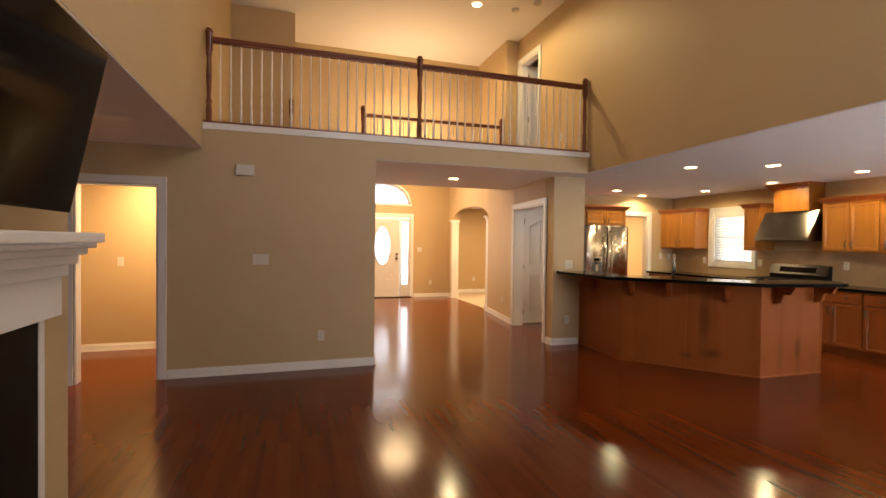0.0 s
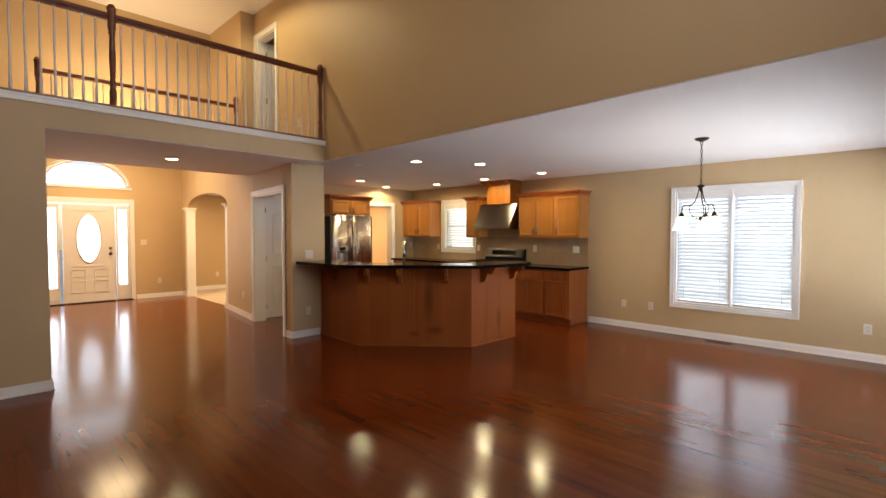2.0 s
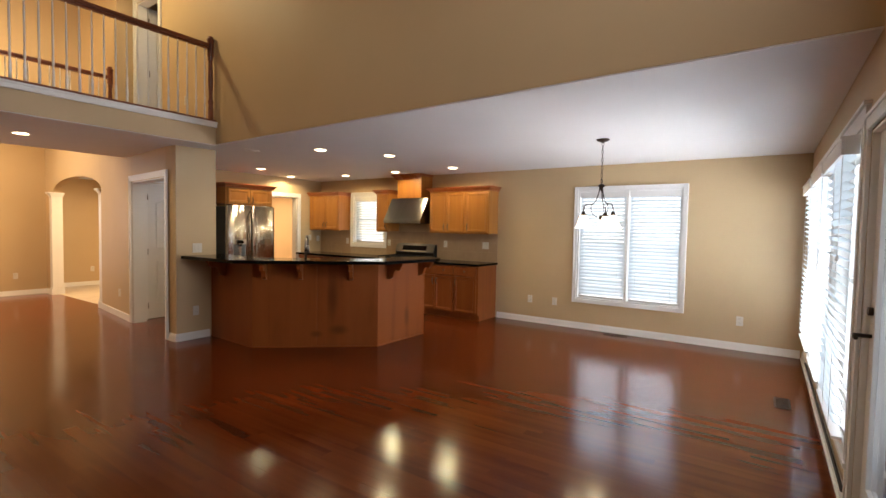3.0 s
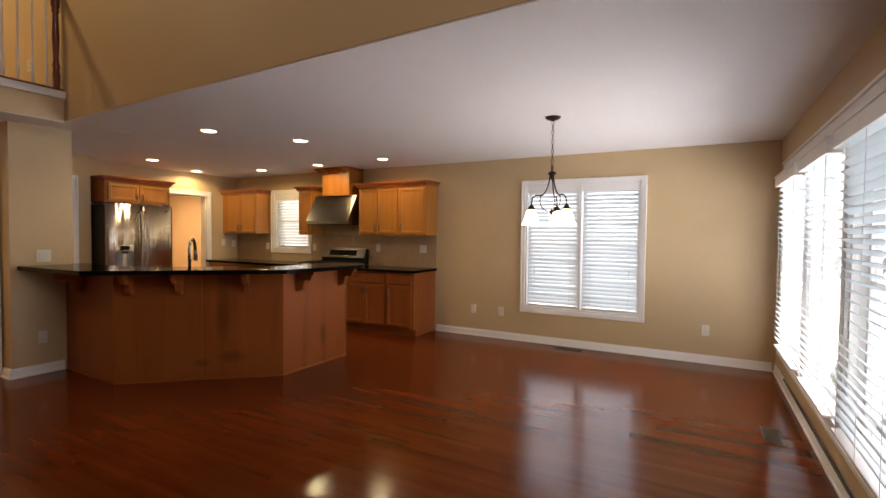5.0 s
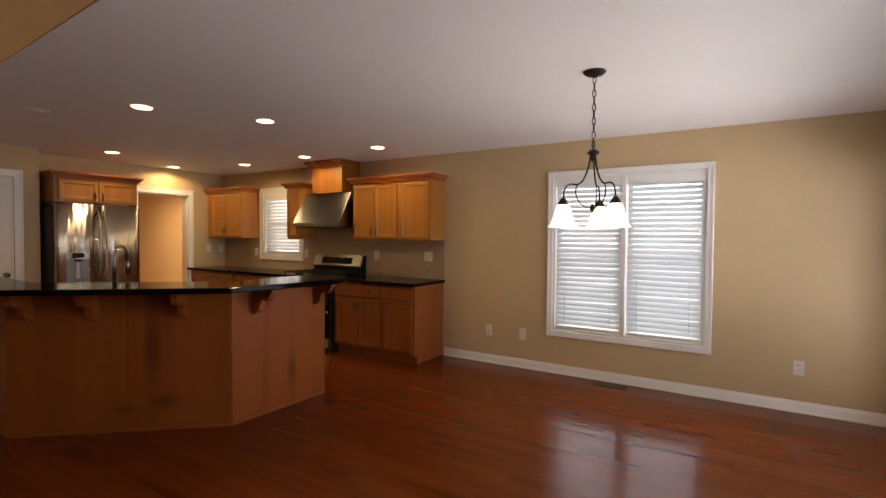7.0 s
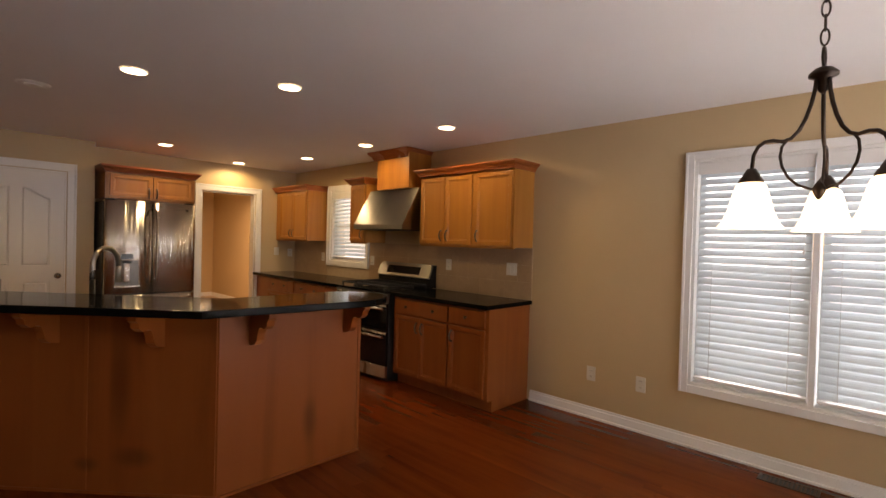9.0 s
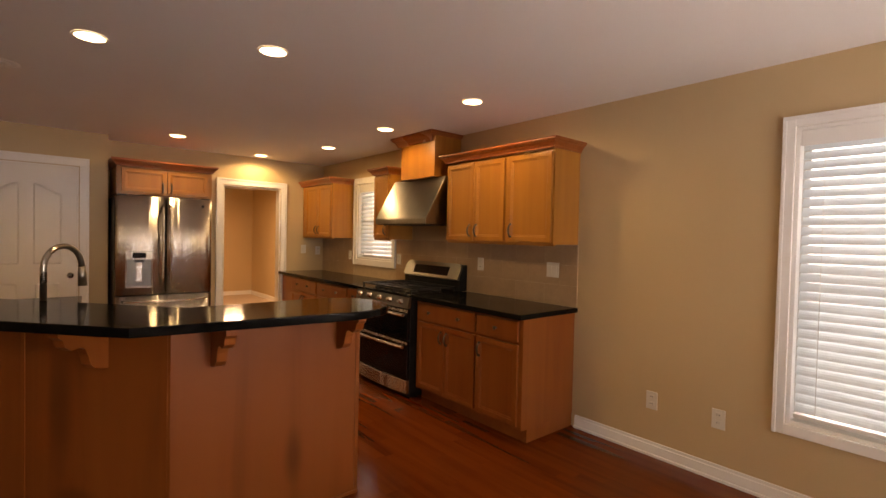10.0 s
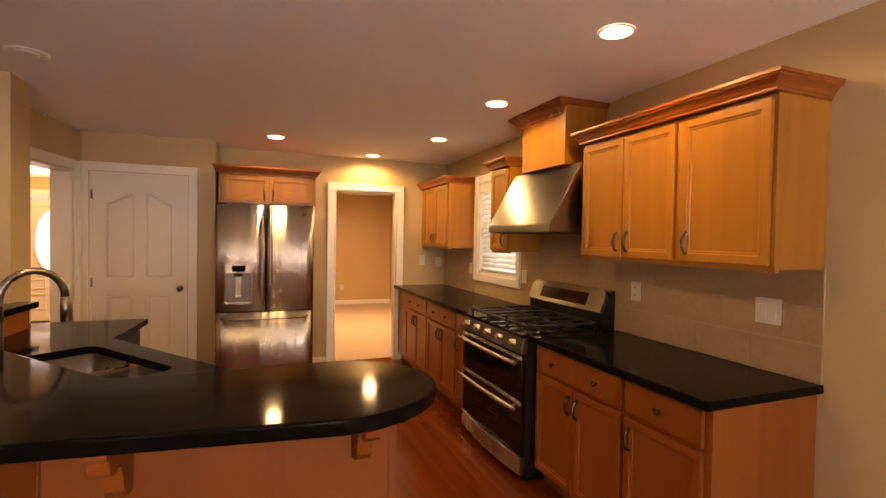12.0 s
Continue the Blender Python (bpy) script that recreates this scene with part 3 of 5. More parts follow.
knob(ed, 0.80, 0, 1.12, 0.024, M_PULL, "deadbolt")
part("threshold", boxes((-0.3, -0.05, -0.01, 1.2, 0.02, 0.012)), M_IRON, ed)
for x0 in (1.345, 2.545):
    sl = thing("sidelight", pose(x0, FY + 0.03, 0.01), "narrow white sidelight window beside the front door", "window", "sidelights by the front door")
    part("frame", boxes((0, 0, 0, 0.04, 0.04, 2.02), (0.2, 0, 0, 0.24, 0.04, 2.02), (0.04, 0, 0, 0.2, 0.04, 0.32), (0.04, 0, 1.95, 0.2, 0.04, 2.02), bevel=0.003), M_DOOR, sl)
    part("pane", boxes((0.04, 0.018, 0.32, 0.2, 0.024, 1.95)), M_GLASS, sl).visible_shadow = False
    part("sill_panel", boxes((0.05, -0.006, 0.06, 0.19, 0, 0.26), bevel=0.004), M_DOOR, sl)
shell("trim_entrance", boxes((1.22, FY - 0.02, 0, 1.30, FY, 2.18), (2.80, FY - 0.02, 0, 2.88, FY, 2.18), (1.30, FY - 0.02, 2.08, 2.80, FY, 2.18), (1.28, FY - 0.02, 2.38, 2.84, FY, 2.44),
                             (1.30, FY + 0.02, 0, 1.345, FY + 0.1, 2.08), (2.785, FY + 0.02, 0, 2.80, FY + 0.1, 2.08), bevel=0.003), M_TRIM)
shell("trim_fanlight", tube(bmesh.new(), [(2.05 - 0.735 * math.cos(math.pi * k / 32), FY - 0.006, 2.44 + 0.53 * math.sin(math.pi * k / 32)) for k in range(33)], 0.034, 8), M_TRIM)
fl = thing("fanlight", pose(2.05, FY + 0.03, 2.42), "half-round white fanlight window above the front door", "window")
arc = [(-0.71 * math.cos(math.pi * k / 24), 0, 0.53 * math.sin(math.pi * k / 24)) for k in range(25)]
part("frame", tube(bmesh.new(), arc + [arc[0]], 0.025, 8), M_TRIM, fl)
bm = bmesh.new()
bm.faces.new([bm.verts.new((x, 0.02, z)) for x, _, z in arc])
part("pane", bm, M_GLASS, fl).visible_shadow = False
for a in (45, 90, 135):
    part("muntin", tube(bmesh.new(), [(0.2 * math.cos(radians(a)), 0, 0.15 * math.sin(radians(a))), (0.7 * math.cos(radians(a)), 0, 0.52 * math.sin(radians(a)))], 0.007, 6), M_TRIM, fl)
part("inner_arc", tube(bmesh.new(), [(-0.2 * math.cos(math.pi * k / 12), 0, 0.15 * math.sin(math.pi * k / 12)) for k in range(13)], 0.007, 6), M_TRIM, fl)

for y in (A0 - 0.045, A1 + 0.06):
    c = thing("pilaster", pose(XA, y, 0), "white square pilaster with a moulded capital at the archway", "column", "pilasters of the archway")
    part("shaft", boxes((-0.03, -0.062, 0.14, 0.15, 0.062, 1.95), bevel=0.004), M_TRIM, c)
    part("base", boxes((-0.05, -0.072, 0, 0.165, 0.072, 0.11), (-0.04, -0.068, 0.11, 0.16, 0.068, 0.14), bevel=0.004), M_TRIM, c)
    part("capital", boxes((-0.045, -0.070, 1.95, 0.16, 0.070, 1.975), (-0.06, -0.078, 1.975, 0.17, 0.078, 2.0), (-0.085, -0.088, 2.0, 0.18, 0.088, 2.03), bevel=0.004), M_TRIM, c)

# ---- windows and blinds ----


def window(name, m, w, h, leaves, label, trim=0.075, sill=False):
    """Window in a wall: local x along the wall, y 0 the room's face, y+ outward."""
    ob = thing(name, m, label, "window")
    part("window_trim", boxes((-trim, -0.02, -trim, 0, 0, h + trim), (w, -0.02, -trim, w + trim, 0, h + trim), (0, -0.02, h, w, 0, h + trim), (0, -0.02, -trim, w, 0, 0),
                              (-trim, -0.028, h + trim - 0.02, w + trim, -0.02, h + trim), (-trim, -0.028, -trim, -trim + 0.018, -0.02, h + trim - 0.02), (w + trim - 0.018, -0.028, -trim, w + trim, -0.02, h + trim - 0.02), bevel=0.003), M_TRIM, ob)
    part("jamb", boxes((0, 0, 0, 0.02, T, h), (w - 0.02, 0, 0, w, T, h), (0.02, 0, h - 0.02, w - 0.02, T, h), (0.02, 0, 0, w - 0.02, T, 0.02)), M_TRIM, ob)
    if sill:
        part("sill", boxes((-trim - 0.02, -0.05, -0.015, w + trim + 0.02, -0.021, 0.012), bevel=0.004), M_TRIM, ob)
    step = w / leaves
    for i in range(leaves):
        a, b = i * step + (0.02 if i == 0 else 0.03), (i + 1) * step - (0.02 if i == leaves - 1 else 0.03)
        if i:
            part("mullion", boxes((i * step - 0.016, -0.012, 0.02, i * step + 0.016, T, h - 0.02)), M_TRIM, ob)
        s = part("sash", boxes((a, 0.07, 0.02, a + 0.035, 0.11, h - 0.02), (b - 0.035, 0.07, 0.02, b, 0.11, h - 0.02), (a + 0.035, 0.07, 0.02, b - 0.035, 0.11, 0.06),
                               (a + 0.035, 0.07, h - 0.06, b - 0.035, 0.11, h - 0.02), (a + 0.035, 0.075, h / 2 - 0.018, b - 0.035, 0.105, h / 2 + 0.018)), M_TRIM, ob)
        part("pane", boxes((a + 0.035, 0.088, 0.06, b - 0.035, 0.092, h - 0.06)), M_GLASS, s).visible_shadow = False
    return ob


def blind(m, w, h, tilt, label, seed, pitch=0.0505, valance=0.0, y=0.035):
    rnd = random.Random(seed)
    ob = thing("window_blind", m, label, "blind", "white slatted window blinds")
    part("headrail", boxes((0.004, y - 0.028, h - 0.045, w - 0.004, y + 0.028, h - 0.002), (0.002, y - 0.034, h - 0.085, w - 0.002, y - 0.029, h - 0.002), bevel=0.0015), M_TRIM, ob)
    if valance:
        part("valance", boxes((-0.02, -0.10, h - 0.09, w + 0.02, -0.085, h + 0.01), (-0.02, -0.085, h - 0.09, -0.006, -0.022, h + 0.01), (w + 0.006, -0.085, h - 0.09, w + 0.02, -0.022, h + 0.01),
                              (-0.02, -0.107, h - 0.005, w + 0.02, -0.10, h + 0.01), bevel=0.002), M_TRIM, ob)
    bm = bmesh.new()
    c, s, n = math.cos(radians(tilt)), math.sin(radians(tilt)), 4
    ring = []
    for k in range(n + 1):
        u = -0.027 + 0.054 * k / n
        up = 0.004 * (1 - (u / 0.027) ** 2)
        ring.append((u * c - up * s, u * s + up * c))
    lo = [bm.verts.new((0.012, a, b)) for a, b in ring] + [bm.verts.new((0.012, a + 0.0025 * s, b - 0.0025 * c)) for a, b in reversed(ring)]
    hi = [bm.verts.new((w - 0.012, v.co.y, v.co.z)) for v in lo]
    for k in range(len(lo)):
        j = (k + 1) % len(lo)
        bm.faces.new((lo[k], hi[k], hi[j], lo[j]))
    bm.faces.new(lo[::-1]), bm.faces.new(hi)
    me = bpy.data.meshes.new("slat")
    bm.to_mesh(me)
    bm.free()
    me.materials.append(M_SLAT)
    z = h - 0.085
    while z > 0.055:
        sl = same("slat", me, ob, (0, y + rnd.uniform(-0.001, 0.001), z))
        sl.rotation_euler = (radians(rnd.uniform(-2.5, 2.5)), radians(rnd.uniform(-0.25, 0.25)), 0)
        z -= pitch
    part("bottom_rail", boxes((0.01, y - 0.025, 0.022, w - 0.01, y + 0.025, 0.04), bevel=0.003), M_TRIM, ob)
    for f in (0.14, 0.5, 0.86) if w > 0.8 else (0.16, 0.84):
        part("ladder_cord", tube(tube(bmesh.new(), [(w * f, y - 0.027, 0.03), (w * f, y - 0.027, h - 0.04)], 0.0014, 5), [(w * f + 0.01, y + 0.027, 0.03), (w * f + 0.01, y + 0.027, h - 0.04)], 0.0014, 5), M_TRIM, ob)
    part("pull_cord", lathe([(0.004, 0), (0.008, 0.012), (0.006, 0.03), (0.002, 0.036)], 8, tube(bmesh.new(), [(w * 0.93, y - 0.034, h * 0.62), (w * 0.93, y - 0.034, h - 0.04)], 0.0015, 5), (w * 0.93, y - 0.034, h * 0.62 - 0.034)), M_TRIM, ob)
    return ob


def east(y, z):
    """Local x runs from the far end towards the near one along the long wall; y+ goes outward."""
    return pose(XR, y, z, 0, 0, -90)


def south(x, z):
    return pose(x, YS, z, 0, 0, 180)


window("dining_window", east(W1[1], W1[2]), W1[1] - W1[0], W1[3] - W1[2], 2, "white-framed double window with closed slatted blinds", 0.057)
hw = (W1[1] - W1[0]) / 2
blind(east(W1[1] - 0.02, W1[2] + 0.02), hw - 0.038, W1[3] - W1[2] - 0.04, 57, "white slatted blind, nearly closed, in the double window", 1)
blind(east(W1[1] - hw - 0.017, W1[2] + 0.02), hw - 0.038, W1[3] - W1[2] - 0.04, 57, "white slatted blind, nearly closed, in the double window", 2)
window("kitchen_window", east(W2[1], W2[2]), W2[1] - W2[0], W2[3] - W2[2], 1, "small white-framed kitchen window with a slatted blind")
blind(east(W2[1] - 0.022, W2[2] + 0.02), W2[1] - W2[0] - 0.044, W2[3] - W2[2] - 0.04, 52, "white slatted blind in the kitchen window", 3)
for i, (a, b) in enumerate(SO):
    if i == 0:
        continue
    w = b - a
    window("patio_window", south(b, SZ0), w, SZ1 - SZ0, 1, "tall white patio window with an open slatted blind", 0.045)
    blind(south(b - 0.045, SZ0 + 0.0), w - 0.09, SZ1 - SZ0 - 0.01, -32, "tall white slatted blind, half open, on the patio window", 5 + i, valance=1, y=-0.05)
door = thing("patio_door", south(SO[0][1] - 0.01, 0.01), "white glazed patio door with a dark lever handle", "door")
w = SO[0][1] - SO[0][0] - 0.02
part("frame", boxes((0, 0.03, 0, 0.12, 0.075, 1.98), (w - 0.12, 0.03, 0, w, 0.075, 1.98), (0.12, 0.03, 0, w - 0.12, 0.075, 0.25), (0.12, 0.03, 1.86, w - 0.12, 0.075, 1.98), bevel=0.004), M_TRIM, door)
part("pane", boxes((0.12, 0.05, 0.25, w - 0.12, 0.056, 1.86)), M_GLASS, door).visible_shadow = False
part("handle", tube(tube(bmesh.new(), [(0.07, 0.03, 0.98), (0.07, -0.035, 0.98), (0.16, -0.04, 0.98)], 0.010, 8), [(0.07, 0.03, 1.1), (0.07, 0.01, 1.1)], 0.02, 12), M_IRON, door, "dark lever handle and lock")
casing("trim_patio_door", "y", YS, SO[0][0], SO[0][1], 1.99, 1)
shell("trim_patio_head", boxes((3.66, YS, 2.045, 7.18, YS + 0.022, 2.13), (3.64, YS, 2.13, 7.20, YS + 0.035, 2.15), bevel=0.003), M_TRIM)
shell("trim_patio_base", boxes((3.66, YS, 0.262, 7.18, YS + 0.035, 0.29), bevel=0.003), M_TRIM)

# ---- kitchen cabinets ----


def pull(parent, x, y, z):
    """Curved upright cabinet pull."""
    pts = [(x, y, z - 0.048), (x, y - 0.012, z - 0.046), (x, y - 0.026, z - 0.02), (x, y - 0.028, z + 0.01), (x, y - 0.016, z + 0.04), (x, y, z + 0.05)]
    bm = tube(bmesh.new(), pts, [0.010, 0.006, 0.008, 0.009, 0.006, 0.010], 8)
    return part("handle", bm, M_PULL, parent, "curved dark nickel pull")


def small_knob(parent, x, y, z):
    bm = lathe([(0.007, 0), (0.005, 0.012), (0.014, 0.018), (0.015, 0.024), (0.008, 0.029)], 12)
    bmesh.ops.rotate(bm, verts=bm.verts, cent=(0, 0, 0), matrix=Matrix.Rotation(radians(90), 3, "X"))
    bmesh.ops.translate(bm, verts=bm.verts, vec=(x, y, z))
    return part("knob", bm, M_PULL, parent, "small dark nickel knob")


def cab_door(parent, x0, z0, x1, z1, y, hx=None, hz=None, mat=M_MAPLE):
    w, h, f = x1 - x0, z1 - z0, 0.058
    bm = bmesh.new()
    box(bm, 0, 0, 0, w, 0.020, h, bevel=0.003)
    bm.faces.ensure_lookup_table()
    front = max((fc for fc in bm.faces if fc.normal.y < -0.99), key=lambda fc: fc.calc_area())
    for th, dp in ((f - 0.012, 0.0), (0.006, -0.005), (0.012, -0.001), (0.004, -0.004)):
        bmesh.ops.inset_individual(bm, faces=[front], thickness=th, depth=dp)
    bmesh.ops.translate(bm, verts=bm.verts, vec=(x0, y, z0))
    d = part("door", bm, mat, parent)
    if hx is not None:
        pull(d, hx, y, hz)
    return d


def drawer(parent, x0, z0, x1, z1, y, knobs):
    d = part("drawer", boxes((x0, y, z0, x1, y + 0.02, z1), bevel=0.005), M_MAPLE_SHADED, parent)
    for x in knobs:
        small_knob(d, x, y, (z0 + z1) / 2)


def base_cabinet(m, w, units, label, d=0.60, end=None):
    """Local x along the front, y 0 the front, y+ to the wall. units: (x0, x1, doors, knobs)."""
    ob = thing("base_cabinet", m, label, "cabinet", "kitchen base cabinets")
    part("body", boxes((0, 0.022, 0.10, w, d, 0.875), (0.0 if end is None else 0.005, 0.09, 0, w - 0.005, d, 0.10)), M_MAPLE_SHADED, ob)
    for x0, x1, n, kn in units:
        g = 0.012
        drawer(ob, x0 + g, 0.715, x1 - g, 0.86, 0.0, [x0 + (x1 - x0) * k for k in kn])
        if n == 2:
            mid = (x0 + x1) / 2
            cab_door(ob, x0 + g, 0.125, mid - 0.002, 0.695, 0.0, mid - 0.035, 0.60, M_MAPLE_SHADED)
            cab_door(ob, mid + 0.002, 0.125, x1 - g, 0.695, 0.0, mid + 0.035, 0.60, M_MAPLE_SHADED)
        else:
            cab_door(ob, x0 + g, 0.125, x1 - g, 0.695, 0.0, x0 + 0.045, 0.60, M_MAPLE_SHADED)
    return ob


COVE = [(0.004, 0.0), (0.012, 0.004), (0.012, 0.014), (0.017, 0.018), (0.022, 0.030), (0.032, 0.042), (0.045, 0.050), (0.047, 0.056), (0.054, 0.060), (0.054, 0.074)]


def cove(left, w, d, z, right, k=1.0, x0=0.0):
    """Mitred moulding: out from the face by COVE's first number, up by its second; left and right say whether it turns back."""
    bm, rows = bmesh.new(), []
    for o, h in COVE + [(0.0, COVE[-1][1]), (0.0, 0.0)]:
        o, h = o * k, h * k
        rows.append([bm.verts.new(p) for p in ((x0 + left * o, d, z + h), (x0 + left * o, -o, z + h), (w + right * o, -o, z + h), (w + right * o, d, z + h))])
    for i in range(len(rows)):
        a, b = rows[i], rows[(i + 1) % len(rows)]
        for j in range(3):
            if (a[j].co - a[j + 1].co).length > 1e-5:
                bm.faces.new((a[j], a[j + 1], b[j + 1], b[j]))
    top = rows[-2]
    bm.faces.new(top)
    bmesh.ops.remove_doubles(bm, verts=bm.verts, dist=1e-5)
    bmesh.ops.recalc_face_normals(bm, faces=bm.faces)
    return bm


def crown(parent, w, d, z, left=True, right=True):
    """Stepped crown moulding on top of a wall cabinet."""
    part("crown_moulding", cove(-1 if left else 0, w, d, z, 1 if right else 0), M_MAPLE_X, parent, "reddish crown moulding")


def wall_cabinet(m, w, z0, z1, doors, label, d=0.33, low=0.10, crowned=True):
    """doors: (x0, x1, handle x)."""
    ob = thing("wall_cabinet", m, label, "cabinet", "kitchen wall cabinets")
    part("body", boxes((0, 0.022, z0, w, d, z1), (0.0, 0.03, z0 - 0.012, w, 0.05, z0)), M_MAPLE, ob)
    for x0, x1, hx in doors:
        cab_door(ob, x0, z0 + 0.015, x1, z1 - 0.02, 0, hx, z0 + low)
    if crowned:
        crown(ob, w, d, z1)
    return ob


def right(yfar, depth):
    """Front of a cabinet on the long wall whose far end is at yfar."""
    return pose(XR - 0.003 - depth, yfar, 0, 0, 0, -90)


base_cabinet(right(5.07, 0.62), 1.21, [(0.02, 0.76, 2, (0.25, 0.75)), (0.76, 1.19, 1, (0.5,))], "shade-reddened maple base cabinet with drawers and three doors beside the range", d=0.62)
base_cabinet(right(8.19, 0.62), 2.21, [(0.36, 1.12, 2, (0.3, 0.7)), (1.12, 1.88, 2, (0.3, 0.7)), (1.88, 2.20, 1, (0.5,))], "shade-reddened maple base cabinet under the kitchen window", d=0.62)
for y0, y1, nm in ((3.835, 5.07, "black granite countertop with a polished edge, beside the range"), (5.975, 8.192, "black granite countertop under the kitchen window")):
    part("countertop", prism([(XR - 0.66, y0), (XR - 0.005, y0), (XR - 0.005, y1), (XR - 0.66, y1)], 0.878, 0.915, 0.006), M_GRAN, None, nm, category="countertop")
wall_cabinet(right(5.03, 0.33), 1.18, 1.395, 2.09, [(0.015, 0.355, 0.32), (0.365, 0.705, 0.40), (0.745, 1.165, 0.785)], "honey maple wall cabinet with three doors and crown moulding")
wall_cabinet(right(6.28, 0.33), 0.30, 1.395, 2.09, [(0.015, 0.285, 0.25)], "narrow honey maple wall cabinet between the window and the hood")
wall_cabinet(right(8.19, 0.33), 0.89, 1.395, 2.09, [(0.13, 0.50, 0.465), (0.51, 0.875, 0.545)], "honey maple wall cabinet in the kitchen corner beside the window")
wall_cabinet(pose(4.935, 7.58, 0), 0.90, 1.815, 2.09, [(0.04, 0.445, 0.41), (0.455, 0.86, 0.49)], "honey maple cabinet with two doors above the refrigerator", d=0.60, low=0.075)

# tile backsplash
bs = tagged(part("backsplash", boxes((XR - 0.004, 3.845, 0.915, XR, 6.29, 1.395), (XR - 0.004, 6.29, 0.915, XR, 7.27, 1.05), (XR - 0.004, 7.27, 0.915, XR, 8.19, 1.395)), M_GROUT), kind="structure")

# range hood with wooden chimney
hd = thing("range_hood", pose(XR - 0.003, 5.50, 0), "slanted brushed steel range hood under a maple chimney box", "range hood")
bm = bmesh.new()
hw, hf = 0.42, 0.52
v = [bm.verts.new(p) for p in ((0, -hw, 1.55), (0, hw, 1.55), (-hf, hw, 1.55), (-hf, -hw, 1.55), (0, -hw, 1.60), (0, hw, 1.60), (-hf, hw, 1.60), (-hf, -hw, 1.60),
                               (0, -hw, 2.00), (0, hw, 2.00), (-0.29, hw, 2.00), (-0.29, -hw, 2.00))]
for f in ((0, 1, 2, 3), (3, 2, 6, 7), (0, 3, 7, 4), (2, 1, 5, 6), (7, 6, 10, 11), (4, 7, 11, 8), (6, 5, 9, 10), (8, 11, 10, 9), (1, 0, 4, 5), (5, 4, 8, 9)):
    bm.faces.new([v[i] for i in f])
bmesh.ops.recalc_face_normals(bm, faces=bm.faces)
bmesh.ops.bevel(bm, geom=bm.edges[:], offset=0.004, segments=2, affect="EDGES")
part("canopy", bm, M_STEEL_H, hd)
part("filter", boxes((-0.5, -0.4, 1.543, -0.06, -0.01, 1.549), (-0.5, 0.01, 1.543, -0.06, 0.4, 1.549)), M_PLASTIC, hd)
part("chimney_box", boxes((-0.33, -0.29, 2.0, 0, 0.25, RM - 0.002)), M_MAPLE, hd)
bm = cove(-1, 0.25, 0.33, 2.335, 1, 1.25, -0.29)
bmesh.ops.rotate(bm, verts=bm.verts, cent=(0, 0, 0), matrix=Matrix.Rotation(radians(-90), 3, "Z"))
bmesh.ops.translate(bm, verts=bm.verts, vec=(-0.33, 0, 0))
part("crown_moulding", bm, M_MAPLE_X, hd)

# ---- range ----
rg = thing("gas_range", pose(XR - 0.70, 5.075, 0), "stainless steel gas range with a double oven and black cooktop", "range")
w = 0.895
part("body", boxes((0.03, 0.0, 0.05, 0.69, w, 0.895)), M_PLASTIC, rg)
part("cooktop", boxes((0.005, 0.004, 0.895, 0.64, w - 0.004, 0.918), bevel=0.006), M_BLACK, rg)
bm = bmesh.new()
v = [bm.verts.new(p) for p in ((-0.01, 0, 0.80), (-0.01, w, 0.80), (0.03, w, 0.80), (0.03, 0, 0.80), (0.015, 0, 0.90), (0.015, w, 0.90), (0.04, w, 0.90), (0.04, 0, 0.90))]
for f in ((0, 1, 2, 3), (0, 4, 5, 1), (4, 7, 6, 5), (3, 2, 6, 7), (0, 3, 7, 4), (1, 5, 6, 2)):
    bm.faces.new([v[i] for i in f])
bmesh.ops.recalc_face_normals(bm, faces=bm.faces)
bmesh.ops.bevel(bm, geom=bm.edges[:], offset=0.005, segments=2, affect="EDGES")
part("control_panel", bm, M_STEEL_H, rg)
for i in range(5):
    bm = lathe([(0.026, 0), (0.026, 0.008), (0.021, 0.012), (0.019, 0.038), (0.006, 0.041)], 18)
    box(bm, -0.004, -0.019, 0.03, 0.004, 0.019, 0.045)
    bmesh.ops.rotate(bm, verts=bm.verts, cent=(0, 0, 0), matrix=Matrix.Rotation(radians(-76), 3, "Y"))
    bmesh.ops.translate(bm, verts=bm.verts, vec=(0.002, 0.10 + i * (w - 0.2) / 4, 0.852))
    part("knob", bm, M_STEEL, rg, "round steel burner knob")
for z0, z1 in ((0.52, 0.79), (0.17, 0.51)):
    dr = part("oven_door", boxes((0.0, 0.005, z0, 0.03, w - 0.005, z1), bevel=0.004), M_BLACK, rg, "black glass oven door")
    part("handle", tube(boxes((-0.035, 0.05, z1 - 0.055, 0.0, 0.075, z1 - 0.035), (-0.035, w - 0.075, z1 - 0.055, 0.0, w - 0.05, z1 - 0.035)), [(-0.04 - 0.018 * math.sin(math.pi * k / 10), 0.02 + (w - 0.04) * k / 10, z1 - 0.045) for k in range(11)], 0.013, 10), M_STEEL, dr, "curved steel handle")
    part("trim_strip", boxes((-0.003, 0.005, z1 - 0.028, 0.0, w - 0.005, z1 - 0.004)), M_STEEL, dr)
bm = prism([(-0.03 * math.sin(math.pi * k / 12), 0.005 + (w - 0.01) * (12 - k) / 12) for k in range(13)] + [(0.03, 0.005), (0.03, w - 0.005)], 0.05, 0.165, 0.003)
part("bottom_drawer", bm, M_STEEL, rg, "bowed steel bottom drawer")
bm = bmesh.new()
prof = [(0.60, 0.918), (0.60, 1.03), (0.635, 1.12), (0.66, 1.165), (0.69, 1.17), (0.69, 0.918)]
fa = [bm.verts.new((x, 0.0, z)) for x, z in prof]
fb = [bm.verts.new((x, w, z)) for x, z in prof]
